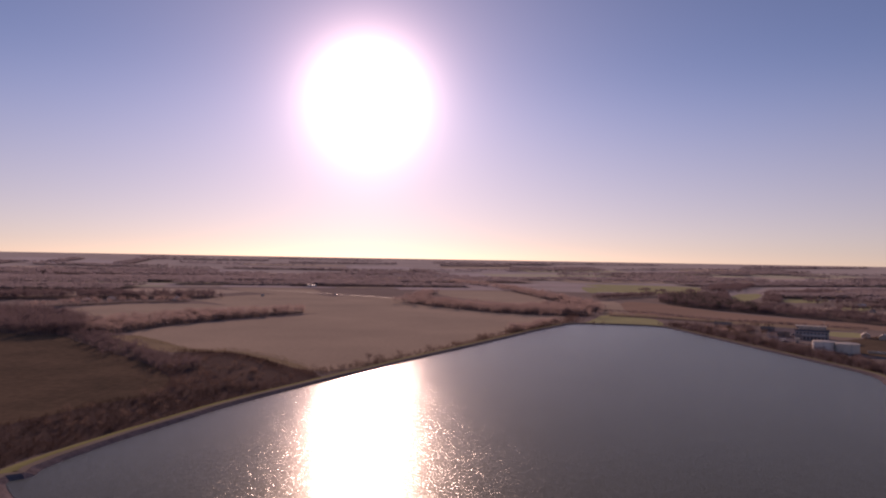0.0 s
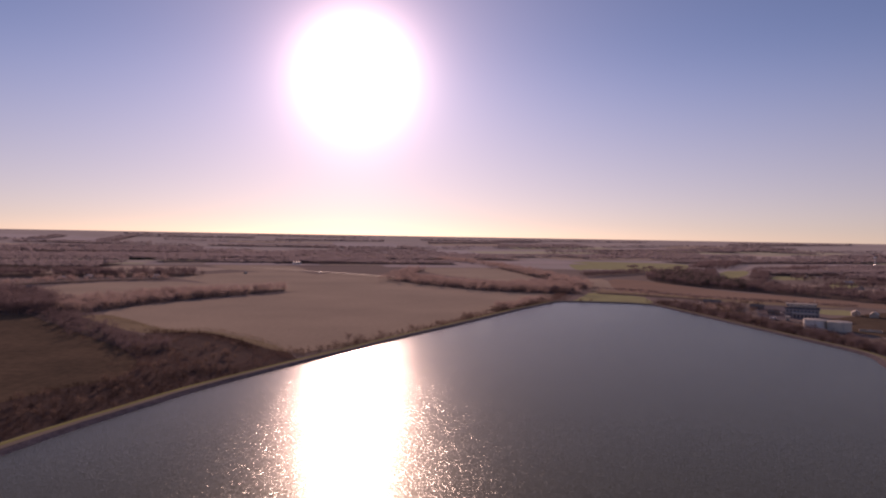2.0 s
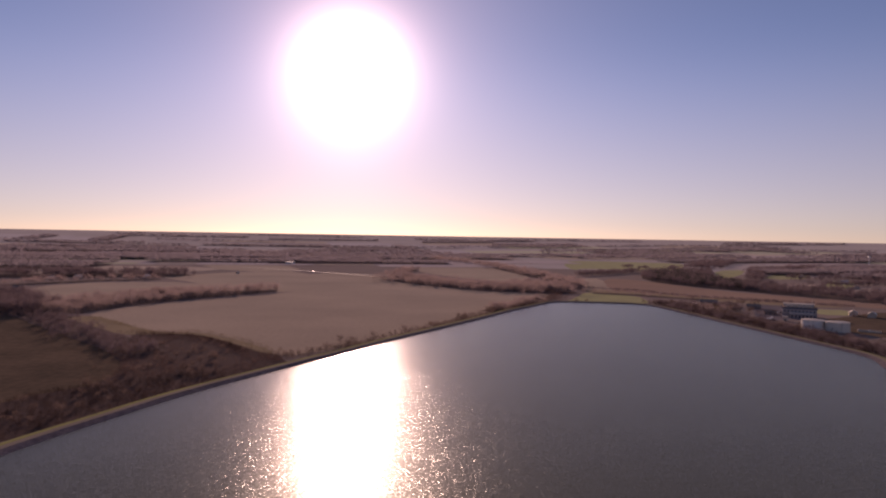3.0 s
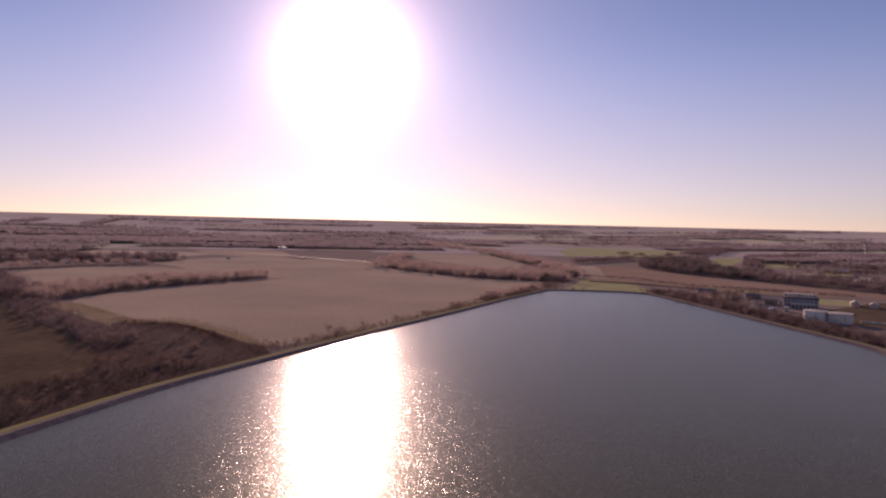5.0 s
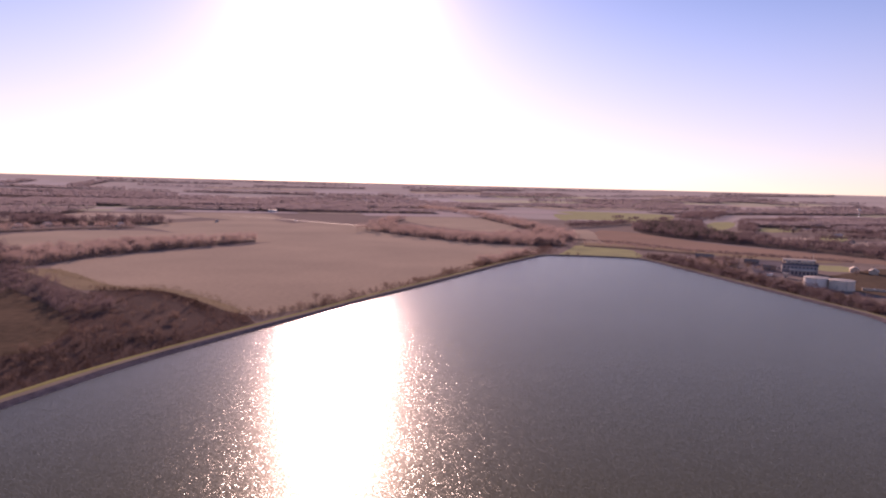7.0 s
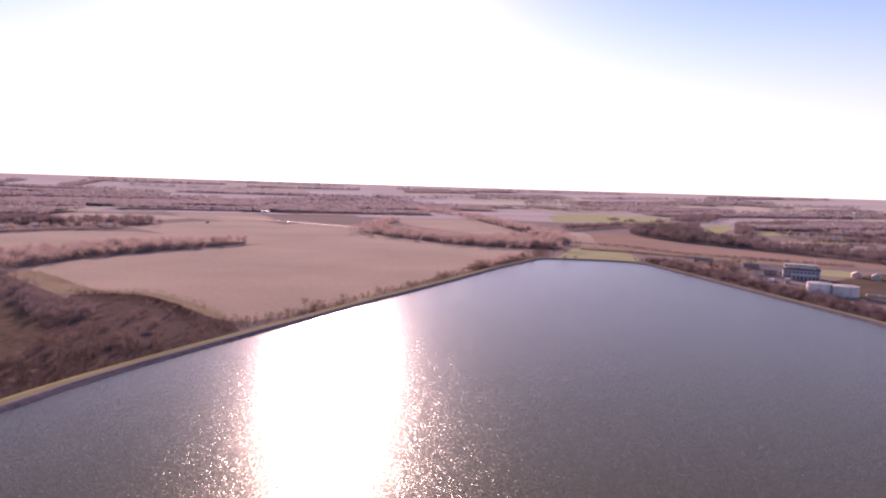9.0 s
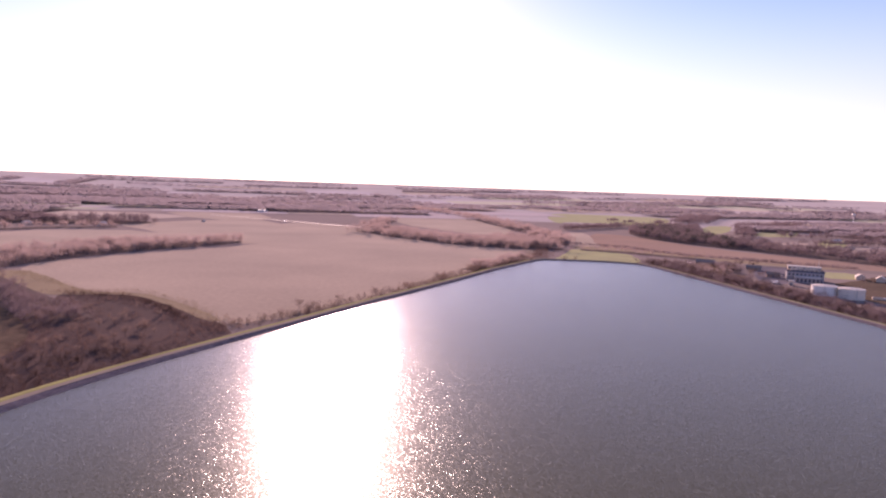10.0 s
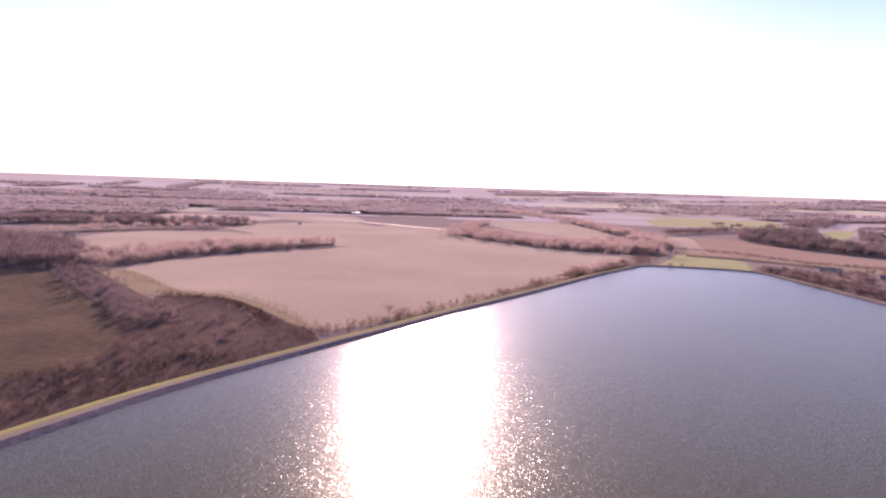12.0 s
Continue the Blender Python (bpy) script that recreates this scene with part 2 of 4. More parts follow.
def water_material():
    m = bpy.data.materials.new("reservoir_water")
    m.use_nodes = True
    n, l = m.node_tree.nodes, m.node_tree.links
    p = n["Principled BSDF"]
    p.inputs["Base Color"].default_value = (0.097, 0.083, 0.038, 1)
    p.inputs["Specular Tint"].default_value = (1.0, 0.985, 0.79, 1)
    p.inputs["IOR"].default_value = 1.333
    p.inputs["Specular IOR Level"].default_value = 0.225
    tc = n.new("ShaderNodeTexCoord")
    calm = n.new("ShaderNodeTexNoise")
    calm.inputs["Scale"].default_value, calm.inputs["Detail"].default_value = 0.012, 3
    l.new(tc.outputs["Object"], calm.inputs["Vector"])
    flat = n.new("ShaderNodeNewGeometry")
    # single wavelets lean at random, so that some of them flash
    crest = n.new("ShaderNodeMapping")
    crest.vector_type = "TEXTURE"
    crest.inputs["Rotation"].default_value = (0, 0, -0.85)
    crest.inputs["Scale"].default_value = (2.1, 0.85, 1.0)
    l.new(tc.outputs["Object"], crest.inputs["Vector"])

    def vec(op, a, b=None):
        k = n.new("ShaderNodeVectorMath")
        k.operation = op
        for i, v in enumerate((a, b)):
            if isinstance(v, tuple):
                k.inputs[i].default_value = v
            elif v is not None:
                l.new(v, k.inputs[i])
        return k

    cell = n.new("ShaderNodeTexVoronoi")
    cell.inputs["Scale"].default_value = 5.2
    l.new(crest.outputs[0], cell.inputs["Vector"])
    lean = vec("MULTIPLY", vec("SUBTRACT", cell.outputs["Color"], (0.5, 0.5, 0.5)).outputs[0], (1.02, 0.64, 0.0))
    tilt = vec("SCALE", lean.outputs[0])
    sep, some = n.new("ShaderNodeSeparateColor"), n.new("ShaderNodeMapRange")
    l.new(cell.outputs["Color"], sep.inputs[0])
    some.inputs["From Min"].default_value, some.inputs["From Max"].default_value = 0.58, 0.99
    some.inputs["To Min"].default_value, some.inputs["To Max"].default_value = 0.0, 0.6
    l.new(sep.outputs[2], some.inputs["Value"])
    # the wind blows off the bank that faces the sun: the water under it is calmer
    fetch = n.new("ShaderNodeMapRange")
    fetch.inputs["From Min"].default_value, fetch.inputs["From Max"].default_value = 0.0, 150.0
    l.new(vec("DOT_PRODUCT", vec("SUBTRACT", tc.outputs["Object"], (-111.0, 304.0, 0.0)).outputs[0], (0.9, -0.43, 0.0)).outputs["Value"], fetch.inputs["Value"])

    def mul(a, b, op="MULTIPLY"):
        k = n.new("ShaderNodeMath")
        k.operation = op
        for i, v in enumerate((a, b)):
            if isinstance(v, float):
                k.inputs[i].default_value = v
            else:
                l.new(v, k.inputs[i])
        return k.outputs[0]

    open_water = mul(mul(fetch.outputs[0], 0.5), 0.5, "ADD")
    l.new(mul(some.outputs[0], open_water), tilt.inputs["Scale"])
    # low swell, steeper along the wind than across it
    swell = n.new("ShaderNodeTexNoise")
    swell.inputs["Scale"].default_value, swell.inputs["Detail"].default_value = 7.0, 1
    l.new(crest.outputs[0], swell.inputs["Vector"])
    roll = vec("MULTIPLY", vec("SUBTRACT", swell.outputs["Color"], (0.5, 0.5, 0.5)).outputs[0], (0.28, 0.6, 0.0))
    lifted = vec("ADD", vec("ADD", flat.outputs["Normal"], tilt.outputs[0]).outputs[0], roll.outputs[0])
    l.new(vec("NORMALIZE", lifted.outputs[0]).outputs[0], p.inputs["Normal"])
    # gusts roughen the surface in patches
    mr = n.new("ShaderNodeMapRange")
    mr.inputs["From Min"].default_value, mr.inputs["From Max"].default_value = 0.2, 0.8
    mr.inputs["To Min"].default_value, mr.inputs["To Max"].default_value = 0.25, 0.268
    l.new(calm.outputs["Fac"], mr.inputs["Value"])
    l.new(mul(mr.outputs[0], mul(mul(fetch.outputs[0], 0.22), 0.78, "ADD")), p.inputs["Roughness"])
    return m


M["water"] = water_material()


# ---- mesh helpers ----
def mesh_of(name, verts, faces, mat):
    me = bpy.data.meshes.new(name)
    me.from_pydata([tuple(v) for v in verts], [], [tuple(f) for f in faces])
    me.materials.append(M[mat])
    me.update()
    return me


def tri_mesh(name, verts, tris, mat):
    """A mesh out of two arrays: places, and three indices a face."""
    me = bpy.data.meshes.new(name)
    verts, tris = np.asarray(verts, np.float32), np.asarray(tris, np.int32)
    me.vertices.add(len(verts))
    me.vertices.foreach_set("co", verts.ravel())
    me.loops.add(tris.size)
    me.loops.foreach_set("vertex_index", tris.ravel())
    me.polygons.add(len(tris))
    me.polygons.foreach_set("loop_start", np.arange(0, tris.size, 3, dtype=np.int32))
    me.materials.append(M[mat])
    me.update(calc_edges=True)
    return me


def part(name, bm, mat, parent, label=""):
    me = bpy.data.meshes.new(name)
    bm.normal_update()
    bm.to_mesh(me)
    bm.free()
    me.materials.append(M[mat])
    ob = new(name, me)
    ob.parent = parent
    if label:
        tagged(ob, label)
    return ob


def thing(name, x, y, z, turn, label, category, group="", kind=""):
    ob = new(name)
    ob.matrix_basis = pose(x, y, z, 0, 0, turn)
    return tagged(ob, label, category, group, kind)


def box(bm, x0, y0, z0, x1, y1, z1):
    v = [bm.verts.new(p) for p in ((x0, y0, z0), (x1, y0, z0), (x1, y1, z0), (x0, y1, z0), (x0, y0, z1), (x1, y0, z1), (x1, y1, z1), (x0, y1, z1))]
    for f in ((3, 2, 1, 0), (4, 5, 6, 7), (0, 1, 5, 4), (1, 2, 6, 5), (2, 3, 7, 6), (3, 0, 4, 7)):
        bm.faces.new([v[i] for i in f])
    return bm


def boxed(x0, y0, z0, x1, y1, z1):
    return box(bmesh.new(), x0, y0, z0, x1, y1, z1)


def tube(bm, rings, n=24, cap=True):
    """A turned body: rings of (radius, height)."""
    loops = []
    for r, z in rings:
        loops.append([bm.verts.new((r * math.cos(2 * math.pi * i / n), r * math.sin(2 * math.pi * i / n), z)) for i in range(n)])
    for a, b in zip(loops, loops[1:]):
        for i in range(n):
            bm.faces.new((a[i], a[(i + 1) % n], b[(i + 1) % n], b[i]))
    if cap:
        bm.faces.new(loops[0][::-1])
        bm.faces.new(loops[-1])
    return bm


# ---- the land ----
RISE, EDGE = 2300.0, 4900.0


def land_z(x, y):
    """Flat farmland that lifts very gently towards the distant rim."""
    r = np.hypot(x, y)
    return np.where(r < RISE, 0.0, 79.5 * ((np.maximum(r, RISE) - RISE) / (EDGE - RISE)) ** 2)


radii = [0, 60, 150, 300, 500, 800, 1200, 1700] + [RISE + k * 100 for k in range(27)]
SEG = 160
verts = [(0.0, 0.0, 0.0)]
for r in radii[1:]:
    for i in range(SEG):
        a = 2 * math.pi * i / SEG
        x, y = r * math.cos(a), r * math.sin(a)
        verts.append((x, y, float(land_z(x, y))))
faces = [(0, 1 + i, 1 + (i + 1) % SEG) for i in range(SEG)]
for k in range(len(radii) - 2):
    a, b = 1 + k * SEG, 1 + (k + 1) * SEG
    faces += [(a + i, b + i, b + (i + 1) % SEG, a + (i + 1) % SEG) for i in range(SEG)]
me = mesh_of("ground", verts, faces, "land")
# beyond 1700 m the land takes the colour with haze painted in
me.materials.append(M["haze_land"])
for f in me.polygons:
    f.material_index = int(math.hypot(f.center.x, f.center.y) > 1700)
tagged(new("ground", me), "flat brown winter farmland reaching the horizon", "ground", kind="structure")


def smooth(points, times=2):
    """A closed outline with its corners cut round."""
    for _ in range(times):
        out = []
        for a, b in zip(points, points[1:] + points[:1]):
            out += [(0.75 * a[0] + 0.25 * b[0], 0.75 * a[1] + 0.25 * b[1]), (0.25 * a[0] + 0.75 * b[0], 0.25 * a[1] + 0.75 * b[1])]
        points = out
    return points


LAYER = [0]


def patch(name, outline, mat, label, round_times=1, lift=0.0):
    """A field or yard: a thin sheet on the land."""
    LAYER[0] += 1
    z = 0.02 + 0.006 * (LAYER[0] % 12) + lift
    pts = []
    corners = smooth(outline, round_times) if round_times else outline
    for a, b in zip(corners, corners[1:] + corners[:1]):
        n = max(1, int(math.dist(a, b) / 7))
        for k in range(n):
            x, y = a[0] + (b[0] - a[0]) * k / n, a[1] + (b[1] - a[1]) * k / n
            wander = 2.2 * noise.noise((x / 11, y / 11, 3)) + 1.2 * noise.noise((x / 3, y / 3, 7))
            pts.append((x + wander, y - wander + random.uniform(-0.5, 0.5)))
    me = mesh_of(name, [(x, y, z) for x, y in pts], [range(len(pts))], mat)
    return tagged(new(name, me), label, "field", kind="structure")


def far_patch(cx, cy, lx, ly, turn, mat, label):
    """A far field: a sheet that follows the lie of the land."""
    u, v = np.meshgrid(np.linspace(-lx / 2, lx / 2, 9), np.linspace(-ly / 2, ly / 2, 9))
    x, y = cx + u * math.cos(turn) - v * math.sin(turn), cy + u * math.sin(turn) + v * math.cos(turn)
    LAYER[0] += 1
    z = land_z(x, y) + 0.6 + 0.03 * (LAYER[0] % 10)
    faces = [(j * 9 + i, j * 9 + i + 1, j * 9 + i + 10, j * 9 + i + 9) for j in range(8) for i in range(8)]
    me = mesh_of("field", np.stack([x.ravel(), y.ravel(), z.ravel()], 1).tolist(), faces, mat)
    return tagged(new("field", me), label, "field", kind="structure")


# ---- the reservoir ----
WATER_Z = 3.0
SHORE = [(-151, 160), (-154, 171), (-146, 206), (-135, 240), (-126, 269), (-111, 304), (-93, 341), (-66, 395), (-40, 450), (-7, 512), (37, 599), (64, 655), (96, 711), (118, 750), (130, 760), (183, 757), (219, 748), (230, 730), (236, 694), (245, 635), (253, 580), (260, 536), (266, 500), (272, 462), (276, 440), (277, 422), (274, 402), (264, 380), (256, 350), (252, 300), (250, 200), (244, 80), (225, 0), (180, -30), (110, -10), (20, 30), (-60, 78), (-120, 118), (-148, 145), (-158, 156)]
SHORE = smooth(SHORE, 1)
me = mesh_of("water", [(x, y, WATER_Z) for x, y in SHORE], [range(len(SHORE))], "water")
tagged(new("water", me), "rippled grey reservoir water glittering under low sun", "water", kind="structure")
# outward normals of the shoreline, which runs clockwise
OUT = []
for i, p in enumerate(SHORE):
    a, b = SHORE[i - 1], SHORE[(i + 1) % len(SHORE)]
    d = Vector((b[0] - a[0], b[1] - a[1])).normalized()
    OUT.append((-d.y, d.x))


def shore_at(i, off):
    i %= len(SHORE)
    return SHORE[i][0] + OUT[i][0] * off, SHORE[i][1] + OUT[i][1] * off


def ring(name, profile, mat, parent, label):
    """A band swept round the whole shore: (offset outward, height) pairs."""
    n = len(SHORE)
    vs, fs = [], []
    for off, z in profile:
        for i in range(n):
            x, y = shore_at(i, off)
            vs.append((x, y, z + (random.uniform(-0.12, 0.12) if mat == "riprap" else 0)))
    for k in range(len(profile) - 1):
        for i in range(n):
            fs.append((k * n + i, k * n + (i + 1) % n, (k + 1) * n + (i + 1) % n, (k + 1) * n + i))
    ob = new(name, mesh_of(name, vs, fs, mat))
    ob.parent = parent
    return tagged(ob, label)


bank = thing("embankment", 0, 0, 0, 0, "raised earth embankment with riprap face and grassy crest", "embankment", kind="structure")
ring("riprap", [(-2.5, 1.8), (0, 2.9), (1.7, 3.5), (3.6, 4.0)], "riprap", bank, "grey loose stone facing at the waterline")
ring("crest_path", [(3.6, 4.0), (3.9, 4.05), (6.5, 4.05), (6.8, 4.0)], "gravel", bank, "pale gravel track along the crest")
ring("grass_slope", [(6.8, 4.0), (8.0, 4.0), (10.5, 3.6), (21, 0.02)], "grass", bank, "yellow-green mown grass on the bank")

# ---- fields near the reservoir ----
patch("field", [(-335, 571), (-345, 640), (-285, 745), (-215, 850), (-210, 940), (-300, 1370), (-95, 1215), (-20, 1035), (70, 945), (150, 930), (112, 790), (30, 640), (-40, 495), (-95, 400), (-122, 402), (-158, 445), (-200, 484), (-233, 470)],
      "stubble", "wide harvested brown stubble field beside the reservoir", 1)
patch("field", [(-215, 850), (-330, 880), (-400, 1010), (-510, 1110), (-480, 1190), (-430, 1310), (-300, 1372), (-205, 940)], "stubble", "harvested field running on behind a tree belt", 1)
patch("field", [(-480, 690), (-580, 866), (-530, 990), (-400, 1010), (-330, 880), (-395, 760)], "stubble", "small harvested field behind a tree belt", 1)
patch("meadow", [(-520, 120), (-640, 420), (-580, 660), (-440, 600), (-385, 560), (-345, 512), (-300, 485), (-212, 406), (-176, 352), (-168, 312), (-188, 285), (-218, 200), (-226, 120)], "olive", "rough olive brown meadow", 2)
patch("scrub_land", [(-236, 470), (-264, 480), (-240, 488), (-201, 484), (-154, 440), (-112, 400), (-98, 370), (-125, 300), (-150, 250), (-172, 200), (-182, 130), (-236, 130), (-228, 200), (-200, 280), (-180, 312), (-188, 352), (-226, 402)], "scrub", "dark scrubby ground below the embankment", 1, 0.05)
patch("meadow", [(-338, 575), (-315, 572), (-232, 484), (-200, 494), (-152, 452), (-114, 408), (-122, 402), (-158, 445), (-200, 483), (-240, 470), (-262, 474), (-310, 522), (-362, 572)], "dry_grass", "strip of dry yellowish grass along the scrub", 1, 0.07)
patch("meadow", [(135, 775), (150, 815), (172, 875), (197, 950), (222, 922), (253, 900), (258, 870), (246, 790), (205, 768)], "green", "bright green grass beyond the far bank", 1)
patch("field", [(300, 1300), (360, 1275), (403, 1095), (440, 985), (500, 940), (570, 850), (560, 770), (425, 812), (372, 843), (318, 884), (262, 935), (240, 1000)], "rust", "reddish brown stubble strip beyond the works", 1)
patch("field", [(200, 978), (225, 960), (262, 935), (244, 1000), (300, 1300), (255, 1290), (205, 1060)], "stubble", "pale pinkish stubble beside the reddish strip", 1)
patch("field", [(-60, 2200), (90, 1780), (168, 1390), (120, 1120), (-20, 1290), (-90, 1500)], "stubble", "harvested field between two tree belts", 1)
patch("field", [(300, 1610), (345, 1722), (420, 1698), (464, 1628), (530, 1606), (640, 1830), (727, 2050), (770, 2230), (570, 2300), (417, 2313), (330, 1950)], "green", "pale green winter wheat field", 1)
patch("field", [(691, 1731), (812, 1812), (655, 1486), (546, 1342)], "green", "small green field between woods", 1)
patch("field", [(720, 1518), (890, 1639), (776, 1411), (654, 1357)], "green", "grassy field between tree belts", 1)
patch("field", [(566, 1166), (690, 1238), (640, 1151), (545, 1116)], "straw", "narrow pale field in a wood", 1)
patch("field", [(635, 1108), (781, 1160), (720, 1072), (594, 1039)], "straw", "narrow pale field past a wood", 1)
patch("field", [(761, 1328), (836, 1358), (690, 1124), (631, 1103)], "green", "small grassy field near a farmstead", 1)
patch("yard", [(388, 828), (462, 825), (410, 720), (372, 655), (318, 640), (312, 660)], "lot", "pale gravel yard of the water works", 1)
patch("lawn", [(400, 640), (450, 720), (560, 760), (760, 690), (720, 520), (500, 480), (410, 520)], "olive", "rough brown grassland past the tanks", 1)
patch("lawn", [(420, 760), (470, 752), (436, 695), (400, 700)], "green", "green lawn behind the works", 1)
patch("lawn", [(360, 640), (470, 720), (520, 640), (420, 520), (350, 520)], "olive", "dry grass round the tanks", 1)
patch("field", [(-871, 1080), (-700, 1180), (-520, 1275), (-480, 1420), (-700, 1500), (-1000, 1250)], "straw", "pale stubble field beyond a wood", 1)
patch("field", [(-430, 1300), (-310, 1390), (-420, 1640), (-640, 1600)], "stubble", "brown stubble field beside a lane", 1)


def strip_road(name, pts, width, mat, label, z=0.2):
    vs, fs = [], []
    for i, p in enumerate(pts):
        a, b = pts[max(i - 1, 0)], pts[min(i + 1, len(pts) - 1)]
        d = Vector((b[0] - a[0], b[1] - a[1])).normalized() * width / 2
        vs += [(p[0] - d.y, p[1] + d.x, z), (p[0] + d.y, p[1] - d.x, z)]
    fs = [(2 * i, 2 * i + 1, 2 * i + 3, 2 * i + 2) for i in range(len(pts) - 1)]
    return tagged(new(name, mesh_of(name, vs, fs, mat)), label, "road", kind="structure")


strip_road("road", [(-480, 1492), (-335, 1400), (-220, 1313), (-100, 1223)], 3.4, "lane", "pale straight gravel lane across the fields")
strip_road("road", [(290, 815), (340, 800), (400, 790), (470, 775), (700, 720)], 6, "gravel", "gravel road past the water works")

patch("field", [(205, 1000), (275, 972), (395, 845), (480, 800), (474, 778), (400, 800), (330, 850), (268, 905), (200, 945)], "dry_grass", "pale grass strip beside the reddish field", 1)


def wood_floor(line, width):
    """Dark leaf litter under a belt of trees."""
    LAYER[0] += 1
    vs = []
    for i, p in enumerate(line):
        a, b = line[max(i - 1, 0)], line[min(i + 1, len(line) - 1)]
        d = Vector((b[0] - a[0], b[1] - a[1])).normalized() * width / 2
        vs += [(p[0] - d.y, p[1] + d.x, 0.16 + 0.006 * (LAYER[0] % 7)), (p[0] + d.y, p[1] - d.x, 0.16 + 0.006 * (LAYER[0] % 7))]
    fs = [(2 * i, 2 * i + 1, 2 * i + 3, 2 * i + 2) for i in range(len(line) - 1)]
    tagged(new("wood_floor", mesh_of("wood_floor", vs, fs, "litter")), "dark leaf litter under bare trees", "ground", kind="structure")


# ---- far fields ----
rng = random.Random(7)
# most far crops take colours that have distance haze painted in
CROPS = [("haze_stubble", "distant brown stubble field in haze-tinted colours"), ("haze_soil", "distant dark ploughed field in haze-tinted colours"), ("straw", "distant pale straw field"), ("haze_stubble", "distant brown stubble field in haze-tinted colours"), ("haze_green", "distant green winter field in haze-tinted colours")]
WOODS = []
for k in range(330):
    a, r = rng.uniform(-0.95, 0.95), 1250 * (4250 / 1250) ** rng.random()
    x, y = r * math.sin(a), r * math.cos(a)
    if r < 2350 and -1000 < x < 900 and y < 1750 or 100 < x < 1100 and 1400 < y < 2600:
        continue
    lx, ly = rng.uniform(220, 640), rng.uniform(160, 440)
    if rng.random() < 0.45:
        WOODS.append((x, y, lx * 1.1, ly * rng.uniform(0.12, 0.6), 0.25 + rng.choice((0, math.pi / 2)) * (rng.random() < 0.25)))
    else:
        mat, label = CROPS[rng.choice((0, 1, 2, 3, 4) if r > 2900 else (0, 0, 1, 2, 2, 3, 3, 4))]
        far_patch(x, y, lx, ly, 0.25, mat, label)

# broad woods that close the view beyond the works and beyond the left-hand fields
WOODS += [(x, y, lx, ly, 0.25) for x, y, lx, ly in (
    (880, 1620, 300, 110), (1050, 1480, 360, 120), (1150, 1750, 420, 130), (960, 1250, 240, 80), (1250, 1350, 420, 110), (1330, 2050, 560, 160),
    (1000, 2380, 520, 140), (820, 2700, 700, 150), (1500, 1650, 480, 140), (760, 1010, 200, 70), (1080, 1050, 260, 80), (1300, 900, 300, 90),
    (250, 2650, 600, 120), (-980, 1420, 420, 90), (-1250, 1750, 560, 130), (-760, 2050, 480, 90), (-1350, 2350, 700, 140), (-1200, 1150, 320, 90))]

# thin far woods, one behind another up to the rim
for k in range(42):
    a, r = rng.uniform(-0.75, 0.75), rng.uniform(2450, 4750)
    WOODS.append((r * math.sin(a), r * math.cos(a), rng.uniform(260, 800), rng.uniform(30, 75), -a * 0.5 + rng.uniform(-0.2, 0.2)))

